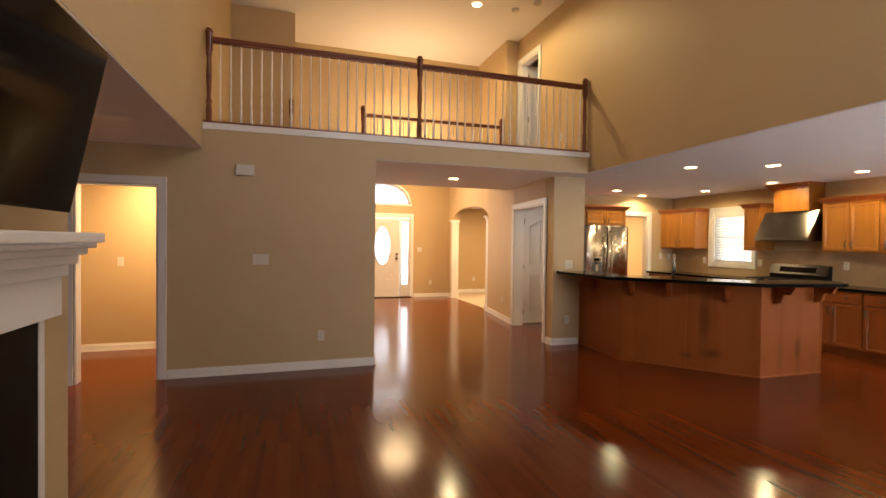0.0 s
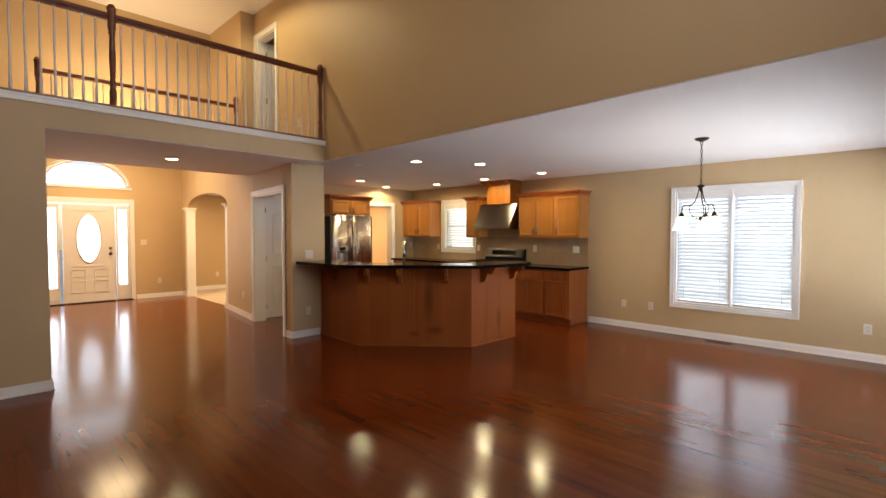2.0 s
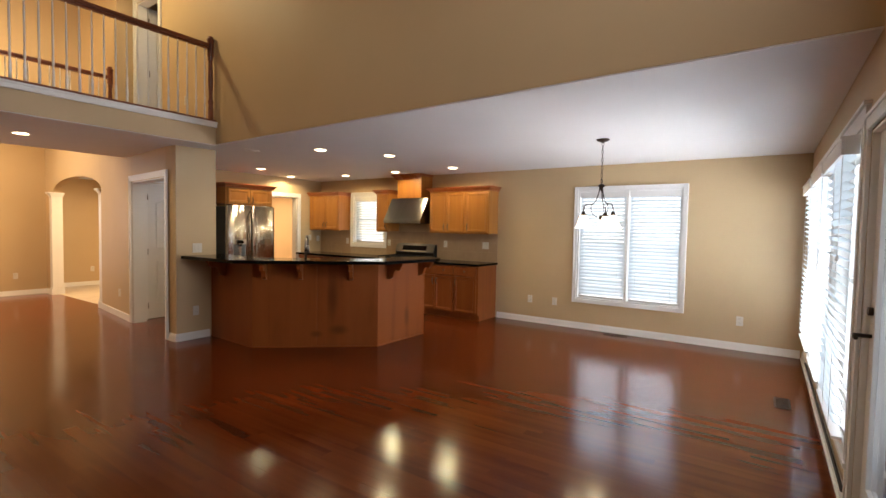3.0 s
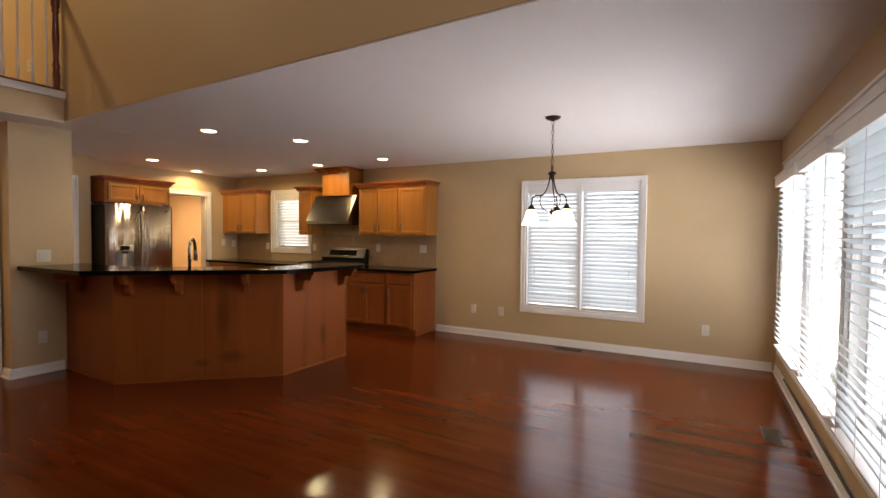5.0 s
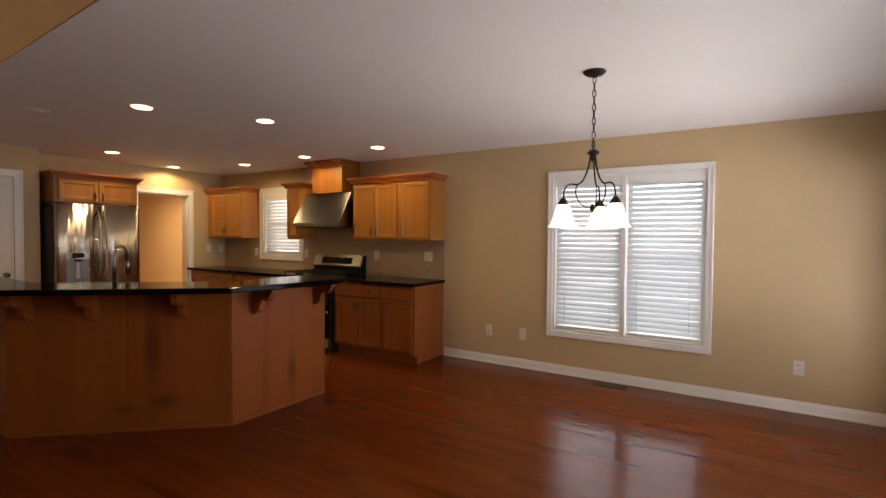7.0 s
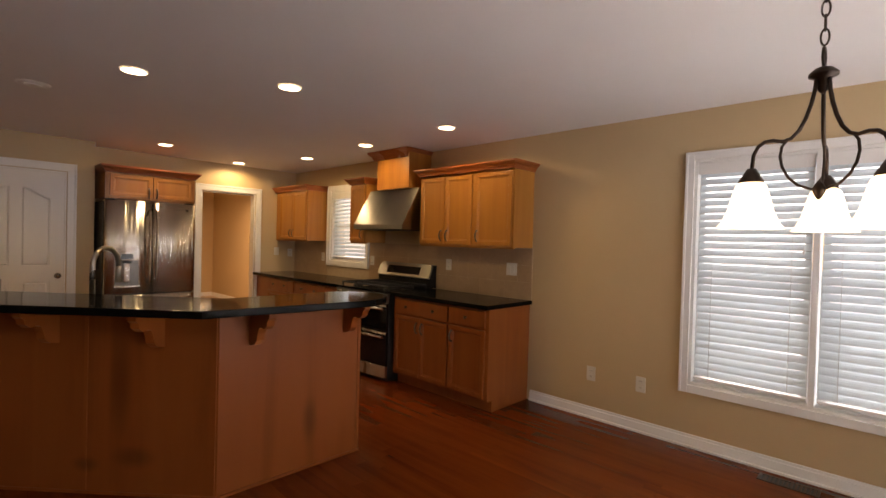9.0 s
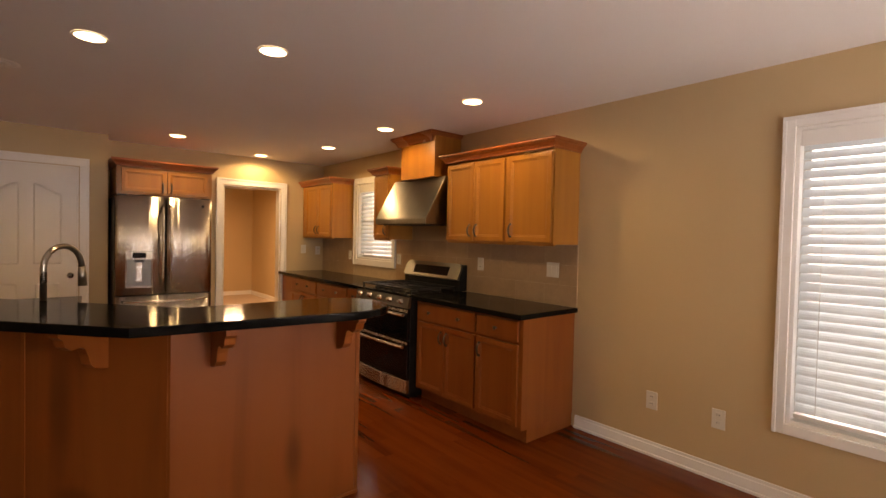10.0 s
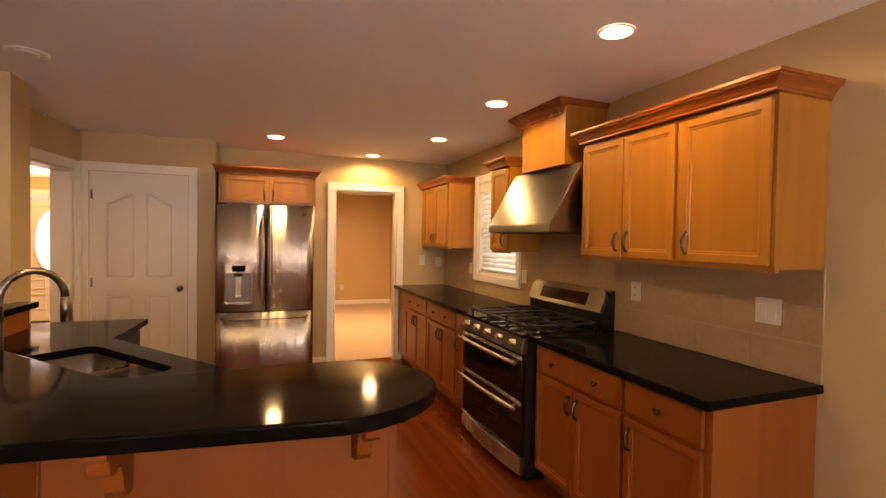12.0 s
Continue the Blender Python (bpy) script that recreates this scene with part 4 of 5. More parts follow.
for k in range(6):
    bm.faces.new((fa[k], fa[(k + 1) % 6], fb[(k + 1) % 6], fb[k]))
bm.faces.new(fa[::-1]), bm.faces.new(fb)
bmesh.ops.recalc_face_normals(bm, faces=bm.faces)
bg = part("backguard", bm, M_PLASTIC, rg)
bm = bmesh.new()
out = [(0.01, 0.0), (w - 0.01, 0.0)] + [(w - 0.07 + 0.065 * math.cos(a), 0.095 + 0.065 * math.sin(a)) for a in [math.pi * k / 12 for k in range(7)]]
out += [(0.07 - 0.065 * math.sin(a), 0.095 + 0.065 * math.cos(a)) for a in [math.pi * k / 12 for k in range(7)]]
fa, fb = [bm.verts.new((0, y, z)) for y, z in out], [bm.verts.new((0.03, y, z)) for y, z in out]
for k in range(len(out)):
    bm.faces.new((fa[k], fa[(k + 1) % len(out)], fb[(k + 1) % len(out)], fb[k]))
bm.faces.new(fa[::-1]), bm.faces.new(fb)
bmesh.ops.recalc_face_normals(bm, faces=bm.faces)
bmesh.ops.rotate(bm, verts=bm.verts, cent=(0, 0, 0), matrix=Matrix.Rotation(radians(22), 3, "Y"))
bmesh.ops.translate(bm, verts=bm.verts, vec=(0.575, 0, 1.03))
part("backguard_face", bm, M_STEEL_H, bg, "steel control face")
bm = boxes((-0.003, 0.17, 0.028, 0.001, w - 0.17, 0.118), bevel=0.001)
bmesh.ops.rotate(bm, verts=bm.verts, cent=(0, 0, 0), matrix=Matrix.Rotation(radians(22), 3, "Y"))
bmesh.ops.translate(bm, verts=bm.verts, vec=(0.575, 0, 1.03))
part("display", bm, M_BLACK, bg)
for (bx, by) in ((0.17, 0.18), (0.17, w - 0.18), (0.45, 0.18), (0.45, w - 0.18), (0.31, w / 2)):
    part("burner", lathe([(0.055, 0.918), (0.055, 0.928), (0.04, 0.932), (0.038, 0.942), (0.01, 0.944)], 18, at=(bx, by, 0)), M_CAST, rg)
for k in range(3):
    y0, y1 = 0.03 + k * (w - 0.06) / 3 + 0.004, 0.03 + (k + 1) * (w - 0.06) / 3 - 0.004
    bm, ym, z = bmesh.new(), 0, 0.957
    for a in ((0.05, y0, 0.06 + 0.01, y1), (0.56, y0, 0.58, y1), (0.05, y0, 0.58, y0 + 0.014), (0.05, y1 - 0.014, 0.58, y1), (0.30, y0, 0.315, y1), (0.05, (y0 + y1) / 2 - 0.006, 0.58, (y0 + y1) / 2 + 0.006)):
        box(bm, a[0], a[1], z - 0.008, a[2], a[3], z + 0.006)
    for a in ((0.055, y0 + 0.002), (0.565, y0 + 0.002), (0.055, y1 - 0.014), (0.565, y1 - 0.014)):
        box(bm, a[0], a[1], 0.918, a[0] + 0.012, a[1] + 0.012, z)
    part("grate", bm, M_CAST, rg, "cast-iron grate")
part("foot", boxes((0.06, 0.03, 0, 0.65, w - 0.03, 0.05)), M_PLASTIC, rg)

# ---- refrigerator ----
fr = thing("refrigerator", pose(4.915, 7.50, 0), "stainless steel french-door refrigerator with a water dispenser", "refrigerator")
w = 0.90


def bowed(x0, x1, z0, z1, y, bow, seg=14, th=0.07, steps=None):
    """A door with a gently bowed front."""
    bm = bmesh.new()
    lo, hi = [], []
    for k in range(seg + 1):
        u = k / seg
        e = 1 - (2 * u - 1) ** 2
        e = bow * (e ** 0.6)
        lo.append((x0 + (x1 - x0) * u, y - e))
    pts = lo + [(x1, y + th), (x0, y + th)]
    a = [bm.verts.new((px, py, z0)) for px, py in pts]
    b = [bm.verts.new((px, py, z1)) for px, py in pts]
    for k in range(len(pts)):
        j = (k + 1) % len(pts)
        f = bm.faces.new((a[k], a[j], b[j], b[k]))
        f.smooth = k < seg
    bm.faces.new(a[::-1]), bm.faces.new(b)
    return bm


part("body", boxes((0.0, 0.075, 0.03, w, 0.66, 1.77)), M_PLASTIC, fr)
d1 = part("left_door", bowed(0.004, 0.446, 0.765, 1.785, 0, 0.018), M_STEEL, fr, "bowed steel door with dispenser")
d2 = part("right_door", bowed(0.454, w - 0.004, 0.765, 1.785, 0, 0.018), M_STEEL, fr)
d3 = part("freezer_drawer", bowed(0.004, w - 0.004, 0.07, 0.752, 0, 0.022, 20), M_STEEL, fr)
for d, x in ((d1, 0.415), (d2, 0.485)):
    part("handle", tube(bmesh.new(), [(x, -0.015, 0.86), (x, -0.062, 0.90), (x, -0.078, 1.05), (x, -0.082, 1.28), (x, -0.078, 1.5), (x, -0.062, 1.66), (x, -0.015, 1.70)], 0.013, 10), M_STEEL, d, "curved steel bar handle")
part("handle", tube(bmesh.new(), [(0.06, -0.02, 0.70), (0.10, -0.07, 0.70), (0.3, -0.086, 0.70), (0.45, -0.09, 0.70), (0.6, -0.086, 0.70), (0.8, -0.07, 0.70), (0.84, -0.02, 0.70)], 0.013, 10), M_STEEL, d3, "curved steel bar handle")
part("dispenser_panel", boxes((0.085, -0.034, 1.13, 0.325, -0.010, 1.215), bevel=0.004), M_STEEL, d1, "satin steel control panel")
part("display", boxes((0.145, -0.039, 1.145, 0.265, -0.034, 1.205), bevel=0.002), M_BLACK, d1, "black display")
part("dispenser_frame", boxes((0.085, -0.024, 0.86, 0.093, -0.008, 1.13), (0.317, -0.024, 0.86, 0.325, -0.008, 1.13), (0.085, -0.046, 0.838, 0.325, -0.008, 0.86), bevel=0.003), M_STEEL, d1)
part("dispenser_recess", boxes((0.098, -0.022, 0.86, 0.312, -0.018, 1.13)), M_RECESS, d1, "dark steel recess")
part("dispenser_paddle", boxes((0.178, -0.032, 0.90, 0.232, -0.024, 1.12), bevel=0.004), M_STEEL, d1)
part("dispenser_nozzle", boxes((0.165, -0.038, 1.10, 0.245, -0.022, 1.13), bevel=0.004), M_PLASTIC, d1)
part("badge", boxes((0.79, -0.016, 1.70, 0.815, -0.010, 1.725), bevel=0.003), M_PLASTIC, d2, "small round badge")
for hx in (0.02, w - 0.10):
    part("hinge_cap", boxes((hx, 0.02, 1.786, hx + 0.08, 0.10, 1.80), bevel=0.004), M_PLASTIC, fr)
part("kick_grille", boxes((0.01, 0.03, 0, w - 0.01, 0.60, 0.065)), M_PLASTIC, fr)

# ---- peninsula with raised bar ----
pn = thing("peninsula", pose(4.8, 4.05, 0), "maple-panelled kitchen peninsula with scroll brackets under a raised bar", "kitchen counter")
P = [(3.86, 6.12), (3.82, 5.16), (4.80, 4.05), (5.72, 4.035)]


def offset(pts, d):
    """The same line moved sideways by d, to its left."""
    out = []
    for i, p in enumerate(pts):
        ns = []
        for a, b in ((i - 1, i), (i, i + 1)):
            if a >= 0 and b < len(pts):
                e = Vector(pts[b]) - Vector(pts[a])
                ns.append(Vector((-e.y, e.x)).normalized())
        n = sum(ns, Vector((0, 0))) / len(ns)
        n = n / max(n.length_squared, 0.5)
        out.append((p[0] + n.x * d, p[1] + n.y * d))
    return out


def local(pts):
    return [(x - 4.8, y - 4.05) for x, y in pts]


I20 = offset(P, 0.16)
for i in range(3):
    q = [P[i], P[i + 1], I20[i + 1], I20[i]]
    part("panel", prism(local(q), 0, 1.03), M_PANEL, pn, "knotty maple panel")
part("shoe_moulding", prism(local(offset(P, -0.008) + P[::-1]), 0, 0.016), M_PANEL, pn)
for p0, p1, fs in ((P[1], P[2], (0.5, 0.985)), (P[0], P[1], (0.02,)), (P[2], P[3], (0.985,))):
    for f in fs:
        e = Vector(p1) - Vector(p0)
        n = Vector((e.y, -e.x)).normalized()
        c = Vector(p0) + e * f
        e = e.normalized() * 0.010
        q = [c - e + n * 0.0, c - e + n * 0.005, c + e + n * 0.005, c + e + n * 0.0]
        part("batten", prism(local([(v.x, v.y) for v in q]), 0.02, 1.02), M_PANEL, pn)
Q = [(4.02, 6.12), (3.97, 5.22), (4.87, 4.195), (5.70, 4.195)]
LOW = [(3.94, 6.12), (3.97, 5.22), (4.87, 4.197), (5.70, 4.197), (5.70, 4.70), (5.28, 4.70), (4.56, 5.66), (4.60, 6.31), (3.94, 6.31)]
inner = [(3.99, 6.11), (4.00, 5.25), (4.88, 4.22), (5.66, 4.22), (5.66, 4.66), (5.26, 4.66), (4.52, 5.64), (4.56, 6.28), (3.99, 6.28)]
part("cabinet_body", prism(local(inner), 0.0, 0.66), M_MAPLE, pn)
part("end_cabinet", prism(local([(3.99, 5.72), (4.53, 5.72), (4.56, 6.28), (3.99, 6.28)]), 0.66, 0.875), M_PLASTIC, pn, "dark appliance front")
part("riser", prism(local(offset(Q, -0.0) + offset(Q, -0.02)[::-1])[::-1], 0.915, 1.03), M_GRAN, pn, "black granite splash strip")


def bracket(cx, cy, dx, dy):
    """Scroll corbel under the bar: profile in its own plane."""
    prof = [(0, 1.03), (0.235, 1.03), (0.235, 1.00), (0.215, 0.985), (0.205, 0.955), (0.175, 0.935), (0.135, 0.94), (0.115, 0.93), (0.10, 0.90), (0.09, 0.86), (0.065, 0.835), (0.03, 0.825), (0.0, 0.82)]
    d, s = Vector((dx, dy)).normalized(), Vector((-dy, dx)).normalized() * 0.022
    bm = bmesh.new()
    a = [bm.verts.new((cx - 4.8 + d.x * u + s.x, cy - 4.05 + d.y * u + s.y, z)) for u, z in prof]
    b = [bm.verts.new((cx - 4.8 + d.x * u - s.x, cy - 4.05 + d.y * u - s.y, z)) for u, z in prof]
    k = len(prof)
    for i in range(k):
        bm.faces.new((a[i], a[(i + 1) % k], b[(i + 1) % k], b[i]))
    bm.faces.new(a[::-1]), bm.faces.new(b)
    bmesh.ops.recalc_face_normals(bm, faces=bm.faces)
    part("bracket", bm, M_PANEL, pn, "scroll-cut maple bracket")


e2 = Vector(P[2]) - Vector(P[1])
n2 = Vector((e2.y, -e2.x))
for f in (0.10, 0.38, 0.78):
    bracket(P[1][0] + e2.x * f, P[1][1] + e2.y * f, -abs(n2.x), -abs(n2.y))
for x in (4.98, 5.60):
    bracket(x, 4.04, 0, -1)
bracket(3.83, 5.75, -1, 0)
bar = [(3.46, 6.10), (3.50, 5.04), (4.62, 3.80), (5.50, 3.69)]
bar += [(5.50 + 0.31 * math.sin(a), 3.965 - 0.275 * math.cos(a)) for a in [math.pi * k / 12 for k in range(1, 12)]]
bar += [(5.46, 4.235), (4.90, 4.225), (4.00, 5.24), (4.05, 6.17), (3.935, 6.17), (3.935, 6.10)]
part("bar_countertop", prism(bar, 1.03, 1.07, 0.008), M_GRAN, None, "polished black granite raised bar top with a rounded end", category="countertop")
# lower counter with the sink cut through it
d = Vector((0.62, -0.79)).normalized()
nn = Vector((d.y, -d.x))
sc = Vector((4.592, 5.076))


def rim(hl, hw, r=0.06, seg=4):
    out = []
    for sx, sy, a0 in ((1, 1, 0), (-1, 1, 90), (-1, -1, 180), (1, -1, 270)):
        for k in range(seg + 1):
            a = radians(a0 + 90 * k / seg)
            u, v_ = sx * (hl - r) + r * math.cos(a), sy * (hw - r) + r * math.sin(a)
            out.append((sc.x + d.x * u - d.y * v_, sc.y + d.y * u + d.x * v_))
    return out


hole = rim(0.38, 0.20)
bm = bmesh.new()
from_top = []
for z in (0.915, 0.877):
    vo = [bm.verts.new((x, y, z)) for x, y in LOW]
    vi = [bm.verts.new((x, y, z)) for x, y in hole]
    es = [bm.edges.new((l[k], l[(k + 1) % len(l)])) for l in (vo, vi) for k in range(len(l))]
    bmesh.ops.triangle_fill(bm, edges=es, use_beauty=True)
    from_top.append((vo, vi))
for a, b in zip(from_top[0], from_top[1]):
    for k in range(len(a)):
        j = (k + 1) % len(a)
        bm.faces.new((a[k], a[j], b[j], b[k]))
bmesh.ops.recalc_face_normals(bm, faces=bm.faces)
part("countertop", bm, M_GRAN, None, "polished black granite countertop with an undermount sink", category="countertop")
sk = thing("kitchen_sink", pose(0, 0, 0), "stainless steel double-bowl undermount sink", "sink")
for a0, a1 in ((-0.38, 0.01), (0.04, 0.38)):
    bm = bmesh.new()
    rings = []
    for z, g in ((0.876, 0.0), (0.74, 0.012), (0.70, 0.05), (0.695, 0.12)):
        pts = []
        for sx, sy, b0 in ((1, 1, 0), (-1, 1, 90), (-1, -1, 180), (1, -1, 270)):
            for k in range(5):
                a = radians(b0 + 90 * k / 4)
                u = (a0 + a1) / 2 + sx * ((a1 - a0) / 2 - 0.05 - g) + 0.05 * math.cos(a)
                v_ = sy * (0.20 - 0.05 - g * 0.9) + 0.05 * math.sin(a)
                pts.append(bm.verts.new((sc.x + d.x * u - d.y * v_, sc.y + d.y * u + d.x * v_, z)))
        rings.append(pts)
    for a, b in zip(rings, rings[1:]):
        for k in range(20):
            f = bm.faces.new((a[k], a[(k + 1) % 20], b[(k + 1) % 20], b[k]))
            f.smooth = True
    bm.faces.new(rings[-1])
    bmesh.ops.recalc_face_normals(bm, faces=bm.faces)
    bowl = part("bowl", bm, M_SINK, sk, "brushed steel bowl")
    um = (a0 + a1) / 2
    part("drain", lathe([(0.045, 0.695), (0.043, 0.699), (0.02, 0.698), (0.004, 0.699)], 18, at=(sc.x + d.x * um, sc.y + d.y * um, 0)), M_NICKEL, bowl)
part("divider", prism([(sc.x + d.x * u0 - d.y * v0, sc.y + d.y * u0 + d.x * v0) for u0, v0 in ((0.005, -0.2), (0.045, -0.2), (0.045, 0.2), (0.005, 0.2))], 0.80, 0.868, 0.004), M_SINK, sk)
fx, fy = 4.377, 4.885
fc = thing("kitchen_faucet", pose(fx, fy, 0.915), "brushed nickel gooseneck kitchen faucet on the granite countertop", "faucet")
u = Vector((0.72, 0.69, 0)).normalized()
part("base", lathe([(0.028, 0), (0.028, 0.006), (0.022, 0.014), (0.019, 0.10), (0.015, 0.115)], 20), M_NICKEL, fc)
R = 0.112
pts = [(0, 0, 0.10), (0, 0, 0.30)] + [(u.x * (R - R * math.cos(a)), u.y * (R - R * math.cos(a)), 0.31 + R * math.sin(a)) for a in [math.pi * k / 12 for k in range(0, 12)]]
pts += [(u.x * 2 * R, u.y * 2 * R, 0.30)]
part("spout", tube(bmesh.new(), pts, 0.0150, 14), M_NICKEL, fc)
part("spray_head", tube(bmesh.new(), [(u.x * 2 * R, u.y * 2 * R, 0.305), (u.x * 2 * R * 1.01, u.y * 2 * R, 0.27), (u.x * 2 * R * 1.03, u.y * 2 * R, 0.20)], [0.017, 0.020, 0.022], 14), M_NICKEL, fc)
part("lever", tube(bmesh.new(), [(0, -0.018, 0.07), (0.0, -0.045, 0.075), (-0.02, -0.10, 0.11)], [0.009, 0.007, 0.006], 8), M_NICKEL, fc)

# ---- chandelier ----
CX, CY = 5.53, 1.60
ch = thing("chandelier", pose(CX, CY, RM), "dark bronze three-arm chandelier with lit frosted glass bell shades", "ceiling lamp")
part("canopy", lathe([(0.066, -0.001), (0.066, -0.008), (0.05, -0.022), (0.02, -0.032), (0.008, -0.038)][::-1], 24), M_IRON, ch)
for k in range(9):
    z = -0.05 - k * 0.041
    a = [(0.010 * math.cos(t) * (1 if k % 2 else 0), 0.010 * math.cos(t) * (0 if k % 2 else 1), z + 0.024 * math.sin(t)) for t in [2 * math.pi * j / 12 for j in range(13)]]
    part("chain_link", tube(bmesh.new(), a, 0.0028, 6, False), M_IRON, ch)
part("hanging_ring", tube(bmesh.new(), [(0.026 * math.cos(t), 0, -0.435 + 0.026 * math.sin(t)) for t in [2 * math.pi * j / 20 for j in range(21)]], 0.0045, 8, False), M_IRON, ch)
part("hub", lathe([(0.006, -0.462), (0.022, -0.468), (0.036, -0.482), (0.036, -0.49), (0.016, -0.50), (0.012, -0.53), (0.004, -0.54)][::-1], 20), M_IRON, ch)
for k in range(3):
    a = radians(120 + 120 * k)
    c, s = math.cos(a), math.sin(a)
    prof = [(0.016, -0.49), (0.020, -0.53), (0.028, -0.57), (0.040, -0.61), (0.056, -0.645), (0.076, -0.668), (0.098, -0.676), (0.122, -0.672), (0.143, -0.676), (0.160, -0.69), (0.171, -0.715), (0.175, -0.765)]
    arm = part("arm", tube(bmesh.new(), [(r * c, r * s, z) for r, z in prof], 0.0055, 8), M_IRON, ch, "curved bronze arm")
    part("socket_cup", lathe([(0.012, 0.03), (0.022, 0.012), (0.032, -0.005), (0.034, -0.012)][::-1], 18, at=(0.175 * c, 0.175 * s, -0.785)), M_IRON, arm)
    part("lower_scroll", tube(bmesh.new(), [(r * c, r * s, z) for r, z in ((0.085, -0.672), (0.098, -0.69), (0.102, -0.72), (0.096, -0.75), (0.08, -0.78), (0.055, -0.803), (0.02, -0.815))], 0.004, 8), M_IRON, arm)
    bm = bmesh.new()
    prof = [(0.030, 0), (0.040, -0.010), (0.050, -0.045), (0.060, -0.085), (0.075, -0.120), (0.088, -0.135)]
    rings = [[bm.verts.new((0.175 * c + r * math.cos(t), 0.175 * s + r * math.sin(t), -0.797 + z)) for t in [2 * math.pi * j / 24 for j in range(24)]] for r, z in prof + [(r - 0.004, z) for r, z in reversed(prof)]]
    for p_, q_ in zip(rings, rings[1:]):
        for j in range(24):
            f = bm.faces.new((p_[j], p_[(j + 1) % 24], q_[(j + 1) % 24], q_[j]))
            f.smooth = True
    part("shade", bm, M_SHADE, ch, "lit frosted glass bell shade")
    pl = bpy.data.lights.new("bulb_lamp", "POINT")
    pl.energy, pl.color, pl.shadow_soft_size = 2.0, WARM, 0.03
    lo = new("bulb_lamp", pl)
    lo.location = (CX + 0.175 * c, CY + 0.175 * s, RM - 0.90)
part("finial", lathe([(0.004, -0.845), (0.012, -0.83), (0.018, -0.815), (0.010, -0.80), (0.004, -0.79)], 16), M_IRON, ch)

# ---- recessed lights, ceiling vent, detectors ----


def can_light(x, y, z):
    ob = thing("recessed_light", pose(x, y, z), "lit round recessed ceiling light with a white ring", "ceiling light", "recessed ceiling lights")
    bm = bmesh.new()
    for r0, r1, z0, z1 in ((0.068, 0.080, -0.006, -0.001),):
        k = 28
        v0 = [bm.verts.new((r0 * math.cos(2 * math.pi * j / k), r0 * math.sin(2 * math.pi * j / k), z0)) for j in range(k)]
        v1 = [bm.verts.new((r1 * math.cos(2 * math.pi * j / k), r1 * math.sin(2 * math.pi * j / k), z0 + 0.002)) for j in range(k)]
        v2 = [bm.verts.new((r1 * math.cos(2 * math.pi * j / k), r1 * math.sin(2 * math.pi * j / k), z1)) for j in range(k)]
        for j in range(k):
            i = (j + 1) % k
            bm.faces.new((v0[j], v0[i], v1[i], v1[j])), bm.faces.new((v1[j], v1[i], v2[i], v2[j]))
    part("ring", bm, M_TRIM, ob)
    part("lens", lathe([(0.07, -0.004), (0.05, -0.006), (0.002, -0.007)][::-1], 24), M_LENS, ob)


for x, y in CANS:
    can_light(x, y, RM)
can_light(2.17, 6.93, RM - 0.008)
can_light(2.50, 6.90, HI)
vt = thing("ceiling_vent", pose(4.17, 5.70, RM), "round white ceiling register over the peninsula", "vent")
part("frame", lathe([(0.095, -0.001), (0.095, -0.004), (0.075, -0.008), (0.070, -0.005)][::-1], 24), M_TRIM, vt)
part("cone", lathe([(0.05, -0.004), (0.05, -0.010), (0.03, -0.013), (0.004, -0.013)][::-1], 20), M_TRIM, vt)
for x, y in ((3.12, 6.85), (3.34, 6.55)):
    part("smoke_detector", lathe([(0.06, 0), (0.06, -0.02), (0.05, -0.035), (0.004, -0.037)][::-1], 20, at=(x, y, HI)), M_PLATE, None, "round white smoke detector on the upper ceiling", category="smoke detector", group="smoke detectors")
vt = thing("hall_ceiling_vent", pose(-1.55, 4.55, RM), "white ceiling register in the hall", "vent")
part("frame", boxes((-0.17, -0.09, -0.008, 0.17, 0.09, -0.001), bevel=0.003), M_TRIM, vt)

# ---- plates, outlets and vents ----


def plate(m, kind, label="", w=0.075, h=0.118, group=""):
    ob = thing("wall_outlet" if kind == "outlet" else "light_switch", m, label, kind if kind == "outlet" else "switch", group)
    part("cover_plate", boxes((-w / 2, -0.006, -h / 2, w / 2, 0, h / 2), bevel=0.002), M_PLATE, ob)
    if kind == "outlet":
        for z in (-0.024, 0.024):
            s = part("socket", boxes((-0.017, -0.0085, z - 0.015, 0.017, -0.006, z + 0.015), bevel=0.001), M_PLATE, ob)
            part("slots", boxes((-0.008, -0.0092, z - 0.003, -0.005, -0.0084, z + 0.007), (0.005, -0.0092, z - 0.003, 0.008, -0.0084, z + 0.007)), M_SLOT, s)
    else:
        n_ = max(1, round((w - 0.03) / 0.045))
        for i in range(n_):
            x = (i - (n_ - 1) / 2) * 0.046
            part("rocker", boxes((x - 0.016, -0.011, -0.033, x + 0.016, -0.006, 0.033), bevel=0.002), M_PLATE, ob)


for y, z in ((3.24, 0.37), (2.83, 0.37), (0.39, 0.37)):
    plate(east(y, z), "outlet", "white wall outlet above the baseboard", group="outlets on the dining wall")
for y, z in ((4.89, 1.19), (6.22, 1.17)):
    plate(pose(XR - 0.009, y, z, 0, 0, -90), "outlet", "white wall outlet in the tile backsplash", group="outlets in the backsplash")
plate(pose(XR - 0.009, 4.07, 1.19, 0, 0, -90), "switch", "white double switch plate in the tile backsplash", 0.118)
plate(pose(XR - 0.009, 7.36, 1.17, 0, 0, -90), "outlet", "white wall outlet in the tile backsplash", group="outlets in the backsplash")
plate(pose(7.20, YB, 1.22), "switch", "white switch plate beside the back doorway")
plate(pose(7.42, YB, 1.2), "outlet", "white wall outlet in the kitchen corner")
